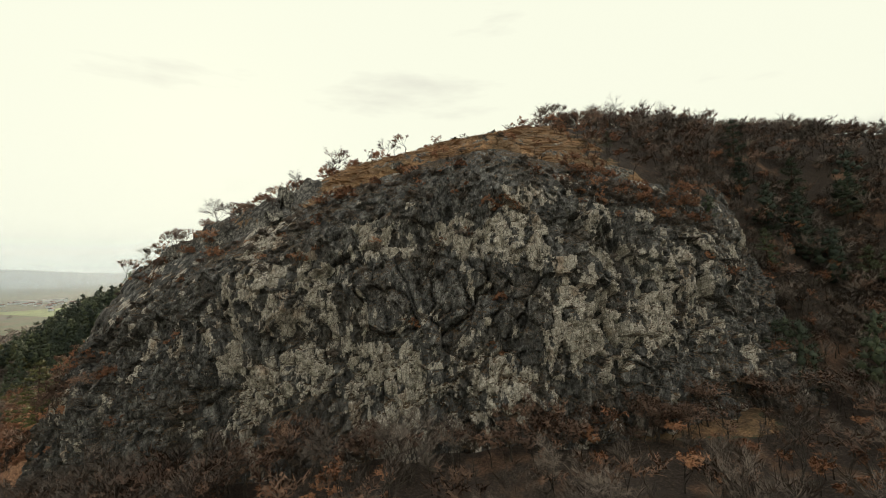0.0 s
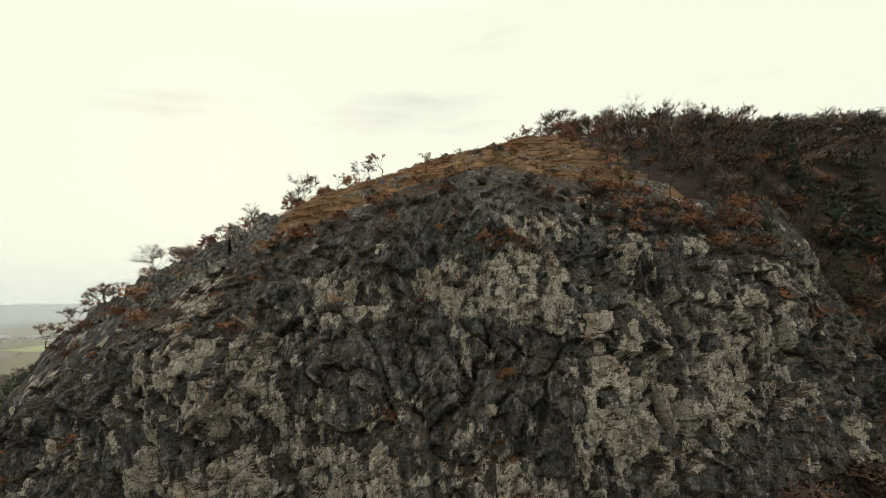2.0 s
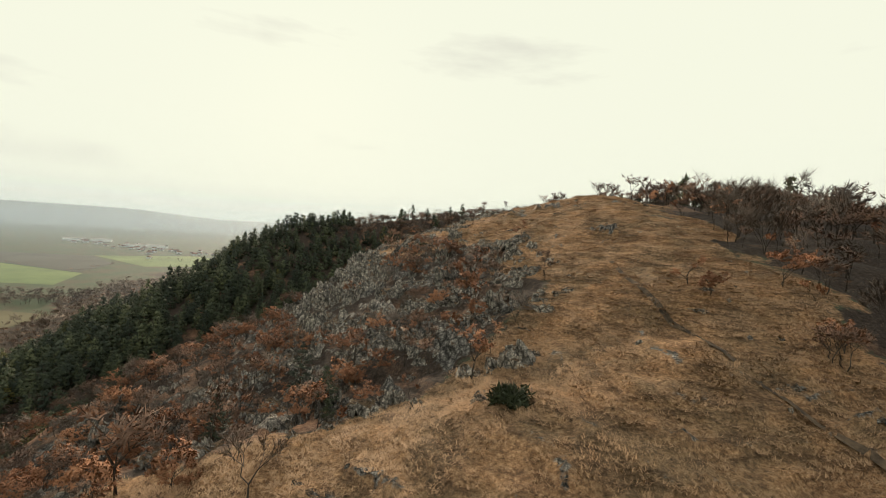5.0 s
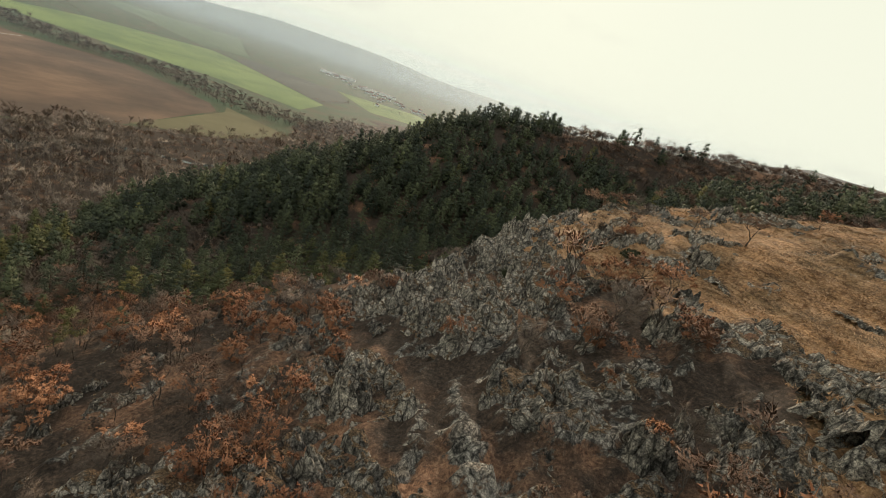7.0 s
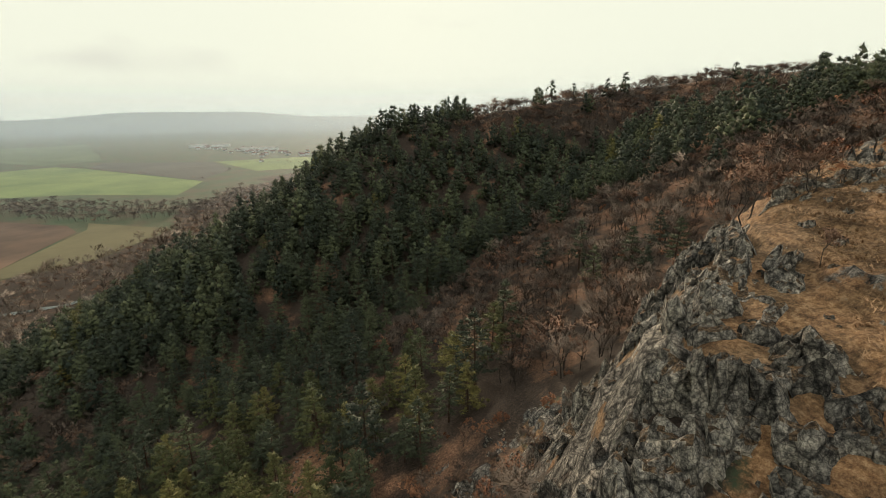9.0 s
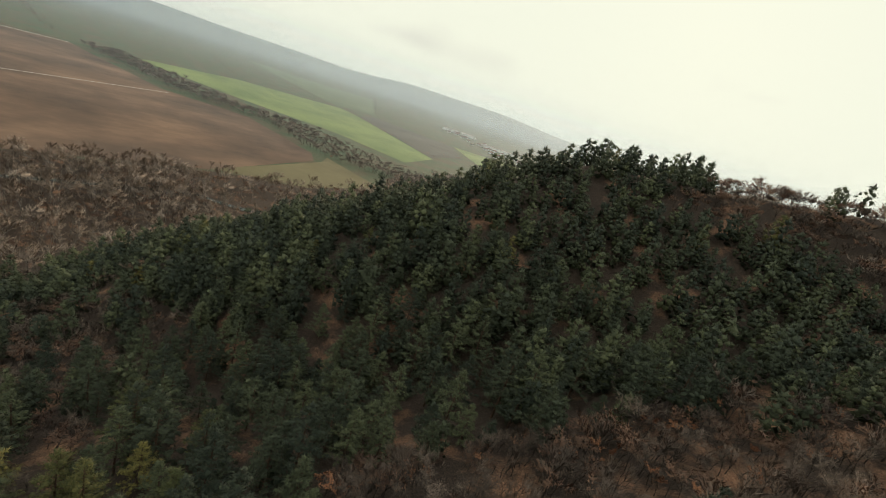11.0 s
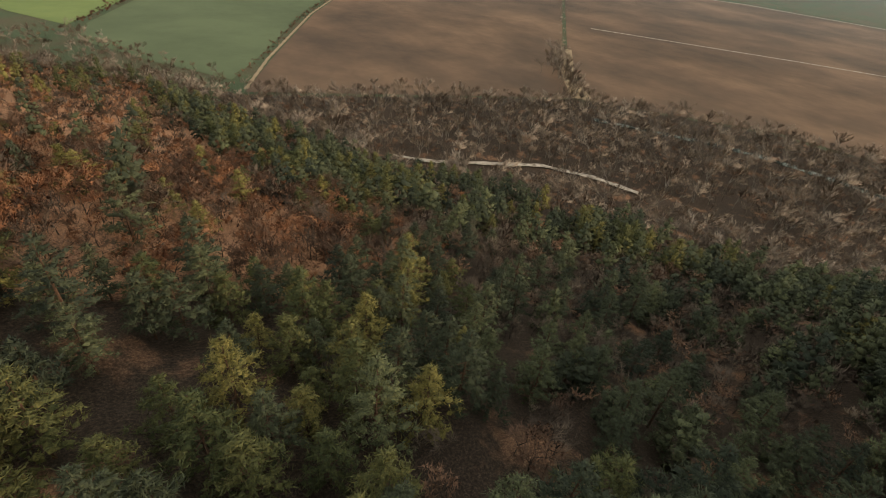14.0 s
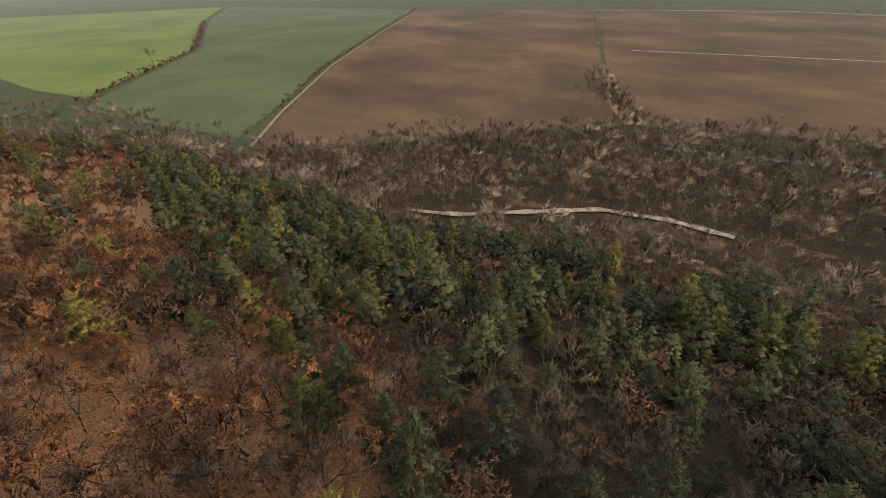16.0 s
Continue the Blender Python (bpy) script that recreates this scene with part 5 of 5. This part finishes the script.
# ---- haze shells and hills far off ----


def haze_shell_material(alpha):
    m = bpy.data.materials.new("valley_haze_shell")
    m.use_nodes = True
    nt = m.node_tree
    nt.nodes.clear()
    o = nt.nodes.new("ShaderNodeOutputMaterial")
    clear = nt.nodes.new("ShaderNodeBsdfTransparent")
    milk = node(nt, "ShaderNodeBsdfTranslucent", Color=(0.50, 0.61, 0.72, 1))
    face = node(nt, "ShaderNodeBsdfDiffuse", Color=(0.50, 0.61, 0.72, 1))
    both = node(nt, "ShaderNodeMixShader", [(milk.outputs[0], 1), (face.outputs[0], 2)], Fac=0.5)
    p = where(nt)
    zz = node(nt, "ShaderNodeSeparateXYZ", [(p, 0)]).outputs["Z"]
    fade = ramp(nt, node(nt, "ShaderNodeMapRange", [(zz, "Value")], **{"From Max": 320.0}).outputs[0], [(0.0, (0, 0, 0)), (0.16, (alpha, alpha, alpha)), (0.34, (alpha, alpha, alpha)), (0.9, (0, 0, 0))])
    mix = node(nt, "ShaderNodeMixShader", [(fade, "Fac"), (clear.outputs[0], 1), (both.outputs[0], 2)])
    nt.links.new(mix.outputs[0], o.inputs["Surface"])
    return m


# see-through ring shells, added to imitate aerial haze with distance
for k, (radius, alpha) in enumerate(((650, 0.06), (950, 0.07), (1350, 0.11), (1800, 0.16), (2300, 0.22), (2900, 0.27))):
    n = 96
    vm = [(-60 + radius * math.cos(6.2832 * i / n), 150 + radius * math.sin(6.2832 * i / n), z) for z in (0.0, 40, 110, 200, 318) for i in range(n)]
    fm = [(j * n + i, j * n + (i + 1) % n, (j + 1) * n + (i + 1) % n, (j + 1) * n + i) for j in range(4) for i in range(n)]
    tagged(new("backdrop_mist", mesh_from("backdrop_mist", vm, fm, haze_shell_material(alpha), True)), "see-through pale shell added to imitate haze over the distant valley", "mist", kind="structure")

# ---- grass tufts, path and bushes of the open top ----


def grass_tufts():
    g = np.random.RandomState(5)
    n = 110000
    x, y = g.uniform(-30, 32, n), 72 + 128 * g.uniform(0, 1, n) ** 1.35
    i = np.clip(np.searchsorted(GX, x), 0, len(GX) - 1)
    j = np.clip(np.searchsorted(GY, y), 0, len(GY) - 1)
    keep = (OPEN[j, i] > 0.6) & (GRASS[j, i] > 0.5) & (ROCKY[j, i] < 0.42) & (y > cliff_foot(x) + 9) & (vnoise(x / 3, y / 3, x * 0, 88) > -0.7)
    x, y, i, j = x[keep], y[keep], i[keep], j[keep]
    z = H3[j, i] - 0.08
    v, f = [], []
    n = len(x)
    comb = 6.28 * vnoise(x / 5, y / 5, x * 0, 93)
    for b in range(4):
        az, ln = comb + g.normal(0, 1.3, n), g.uniform(0.08, 0.26, n)
        px, py = x + g.normal(0, 0.14, n), y + g.normal(0, 0.14, n)
        sx, sy = -np.sin(az) * 0.028, np.cos(az) * 0.028
        reach = g.uniform(0.12, 0.42, n)
        lx, ly = np.cos(az) * reach, np.sin(az) * reach
        v.append(np.stack([np.stack([px - sx, py - sy, z], 1), np.stack([px + sx, py + sy, z], 1), np.stack([px + lx, py + ly, z + ln], 1)], 1).reshape(-1, 3))
        f.append(np.arange(3 * n).reshape(-1, 3) + 3 * n * b)
    v = np.concatenate(v)
    f = np.concatenate(f)
    turned = np.cross(v[f[:, 1]] - v[f[:, 0]], v[f[:, 2]] - v[f[:, 0]])[:, 2] < 0
    f[turned] = f[turned][:, ::-1]
    me = mesh_from("grass", v, f, M_STRAW)
    # blades shade as a soft sward
    shade_by(me, np.stack([g.normal(0, 0.25, len(v)), g.normal(0, 0.25, len(v)), np.ones(len(v))], 1))
    return me


tagged(new("grass", grass_tufts()), "straw-coloured dry grass tufts on the hilltop", "grass", kind="stuff")
ribbon("footpath", [(24.5, 97.0), (20.9, 100.5), (18.8, 103.1), (16.1, 109.5), (14.6, 114.0), (13.2, 121.0), (12.6, 128.0)], 0.42, 0.12, M_TRACK, "narrow trodden earth path through dry grass", "path", True)


def juniper(seed, r):
    """Low, round, dense evergreen bush."""
    g = random.Random(seed)
    w, l = ([], []), ([], [])
    for k in range(5):
        tube(*w, Vector((0, 0, -0.2)), Vector((g.gauss(0, 0.4) * r, g.gauss(0, 0.4) * r, r)), 0.05, 0.02)
    for k in range(90):
        d = Vector((g.gauss(0, 1), g.gauss(0, 1), abs(g.gauss(0, 0.9)))).normalized()
        c = Vector((d.x * r, d.y * r, d.z * r * 0.95)) * g.uniform(0.55, 1.0)
        spray(*l, g, c, 0.34 * r, 8, 0, 0.8, d)
        pad(*l, g, c * 0.8, 0.25 * r, 0.8, False)
    return two_meshes("bush", w, l, M_BARK, M_JUNIPER)


bush_meshes = juniper(3, 1.35)
for x, y, s in ((2.4, 100.0, 1.0), (-8.0, 118.0, 0.6), (-19.5, 165.0, 0.8), (-30.0, 158.5, 0.7)):
    bush = new("juniper_bush")
    part("trunk", bush_meshes[0], bush)
    part("crown", bush_meshes[1], bush)
    tagged(bush, "low round dark green juniper bush on dry grass", "bush", "juniper bushes")
    bush.matrix_world = pose(x, y, surface(x, y) - 0.1, 0, 0, x * 40) @ Matrix.Scale(s, 4)

# ---- hedges, tree belts and the village in the valley ----


def tree_line(line, gap, spread, stock, name, mats, label, scale, seed):
    g = random.Random(seed)
    spots = []
    for (ax, ay), (bx, by) in zip(line, line[1:]):
        n = max(1, int(math.dist((ax, ay), (bx, by)) / gap))
        for k in range(n):
            t = (k + g.random()) / n
            spots.append((ax + (bx - ax) * t + g.gauss(0, spread), ay + (by - ay) * t + g.gauss(0, spread), 0.0, scale * g.uniform(0.6, 1.15)))
    low_copy(spots, [v[0] for v in stock], name + "_limbs", mats[0], label + ", limbs", "trees", seed)
    low_copy(spots, [v[1] for v in stock], name, mats[1], label, "trees", seed)


BARE = (M_BARK, M_TWIG)
GREY = (M_GREYBARK, M_GREYTWIG)
BROWN = (M_BARK, M_BROWN)
tree_line([(-205, -140), (-247, -192), (-364, -348), (-562, -571), (-826, -857)], 5, 1.6, FAR_BUSH, "hedge", BROWN, "leafless hedge along a field edge", 1.0, 11)
tree_line([(-136, -345), (-200, -455), (-270, -572), (-370, -952)], 4, 2.2, FAR_BUSH, "hedge", BROWN, "scrubby hedge between green fields", 1.5, 12)
tree_line([(-424, 8), (-448, -22), (-480, -60), (-530, -100)], 1.3, 5, FAR_GREY, "tree_row", GREY, "row of tall pale bare trees between fields", 1.35, 13)
tree_line([(-475, -50), (-700, -235), (-1095, -540)], 12, 3, FAR_GREY, "hedge", GREY, "thin pale hedge between ploughed fields", 0.5, 14)
tree_line([(-300, -30), (-318, -22)], 2.2, 2, FAR_BARE, "poplar_clump", BARE, "clump of tall bare poplars", 2.3, 15)
for off in (0, 18, 36, 54):
    tree_line([(-1380, 250 + off), (-1150, 330 + off * 1.2), (-1000, 385 + off * 1.3), (-900, 490 + off * 1.4), (-700, 520 + off * 1.7), (-620, 590 + off * 1.5)], 3.6, 6, FAR_OAKS, "tree_belt", BARE, "belt of leafless trees between fields", 2.1, 16 + off)
tree_line([(-700, 540), (-640, 620), (-560, 700), (-700, 900)], 2.5, 22, FAR_OAKS, "tree_belt", BROWN, "leafless trees behind the spur", 1.2, 90)
for k, row in enumerate((((-1430, 890), (-880, 850), (-960, 1010)), ((-1500, 1050), (-2500, 1600)), ((-1150, 1130), (-700, 1250)), ((-1500, 600), (-2400, 700)), ((-1480, 200), (-2300, 100)), ((-1320, -230), (-1360, 225)), ((-1110, -530), (-1320, -230)),
                         ((-2000, 1000), (-1900, 1500)), ((-850, -860), (-1500, -1100)), ((-512, -1340), (-830, -860)), ((-1800, -300), (-2300, 400)))):
    tree_line(row, 13, 6, FAR_OAKS, "hedge", BROWN, "dark distant hedge across the valley", 1.1, 200 + k)
tree_line([(-203, -470), (-204, -471)], 1, 0.1, MID_BARE, "field_tree", BARE, "lone bare tree at a field corner", 3.2, 31)
ribbon("lane", [(-1085, -544), (-1210, -380), (-1310, -236), (-1350, 60), (-1357, 225)], 9, 0.6, M_ROAD, "pale country lane beyond the ploughed fields", "lane")
ribbon("field_path", [(-206, -121), (-249, -186), (-367, -344), (-566, -568), (-826, -848)], 2.6, 0.5, M_PATH, "pale grass path along a hedge", "path")


def box_mesh(name, sx, sy, z0, z1, mat):
    v = [(x, y, z) for z in (z0, z1) for x, y in ((-sx, -sy), (sx, -sy), (sx, sy), (-sx, sy))]
    f = [(0, 3, 2, 1), (4, 5, 6, 7), (0, 1, 5, 4), (1, 2, 6, 5), (2, 3, 7, 6), (3, 0, 4, 7)]
    return mesh_from(name, v, f, mat)


def roof_mesh(sx, sy, z, rise, mat):
    e = 0.5
    v = [(-sx - e, -sy - e, z), (sx + e, -sy - e, z), (sx + e, sy + e, z), (-sx - e, sy + e, z), (-sx - e, 0, z + rise), (sx + e, 0, z + rise),
         (-sx - e, -sy - e, z - 0.3), (sx + e, -sy - e, z - 0.3), (sx + e, sy + e, z - 0.3), (-sx - e, sy + e, z - 0.3)]
    bm = bmesh.new()
    q = [bm.verts.new(p) for p in v]
    for f in ((0, 1, 5, 4), (2, 3, 4, 5), (0, 4, 3), (1, 2, 5), (6, 9, 8, 7), (0, 6, 7, 1), (1, 7, 8, 2), (2, 8, 9, 3), (3, 9, 6, 0)):
        bm.faces.new([q[k] for k in f])
    me = bpy.data.meshes.new("roof")
    bm.to_mesh(me)
    bm.free()
    me.materials.append(mat)
    return me


def house(name, sx, sy, h, rise, roof_mat, label, windows):
    root = new(name)
    wall = part("wall", box_mesh("wall", sx, sy, -0.2, h, M_WALLW), root)
    part("roof", roof_mesh(sx, sy, h + 0.3, rise, roof_mat), root)
    pane = box_mesh("window", 0.9, 0.08, 0, 1.6, M_PANE)
    for k in range(windows):
        for side in (-1, 1):
            o = part("window", pane, root)
            o.location = (-sx + (k + 0.5) * 2 * sx / windows, side * sy, 1.2)
    return tagged(root, label, "house", "village houses")


cottage = house("house", 6, 4.5, 4.5, 3.2, M_TILE, "white rendered village house with a red tiled roof", 3)
cottage.matrix_world = pose(-1500, 1475, 0.5, 0, 0, 20)
hall = house("warehouse", 32, 13, 9, 2.0, M_ROAD, "long pale industrial hall at the village edge", 6)
hall.matrix_world = pose(-1640, 1500, 0.5, 0, 0, 35)
copy_thing(hall, pose(-1585, 1560, 0.5, 0, 0, 38))
copy_thing(hall, pose(-1330, 1450, 0.5, 0, 0, 15))
copy_thing(hall, pose(-1290, 1500, 0.5, 0, 0, 15))
g = random.Random(77)
for k in range(46):
    t = g.random()
    x, y = -1620 + 620 * t + g.gauss(0, 30), 1500 - 150 * t + g.gauss(0, 45)
    copy_thing(cottage, pose(x, y, 0.5, 0, 0, g.choice((15, 20, 105, 110)) + g.uniform(-8, 8)) @ Matrix.Scale(g.uniform(0.7, 1.15), 4))
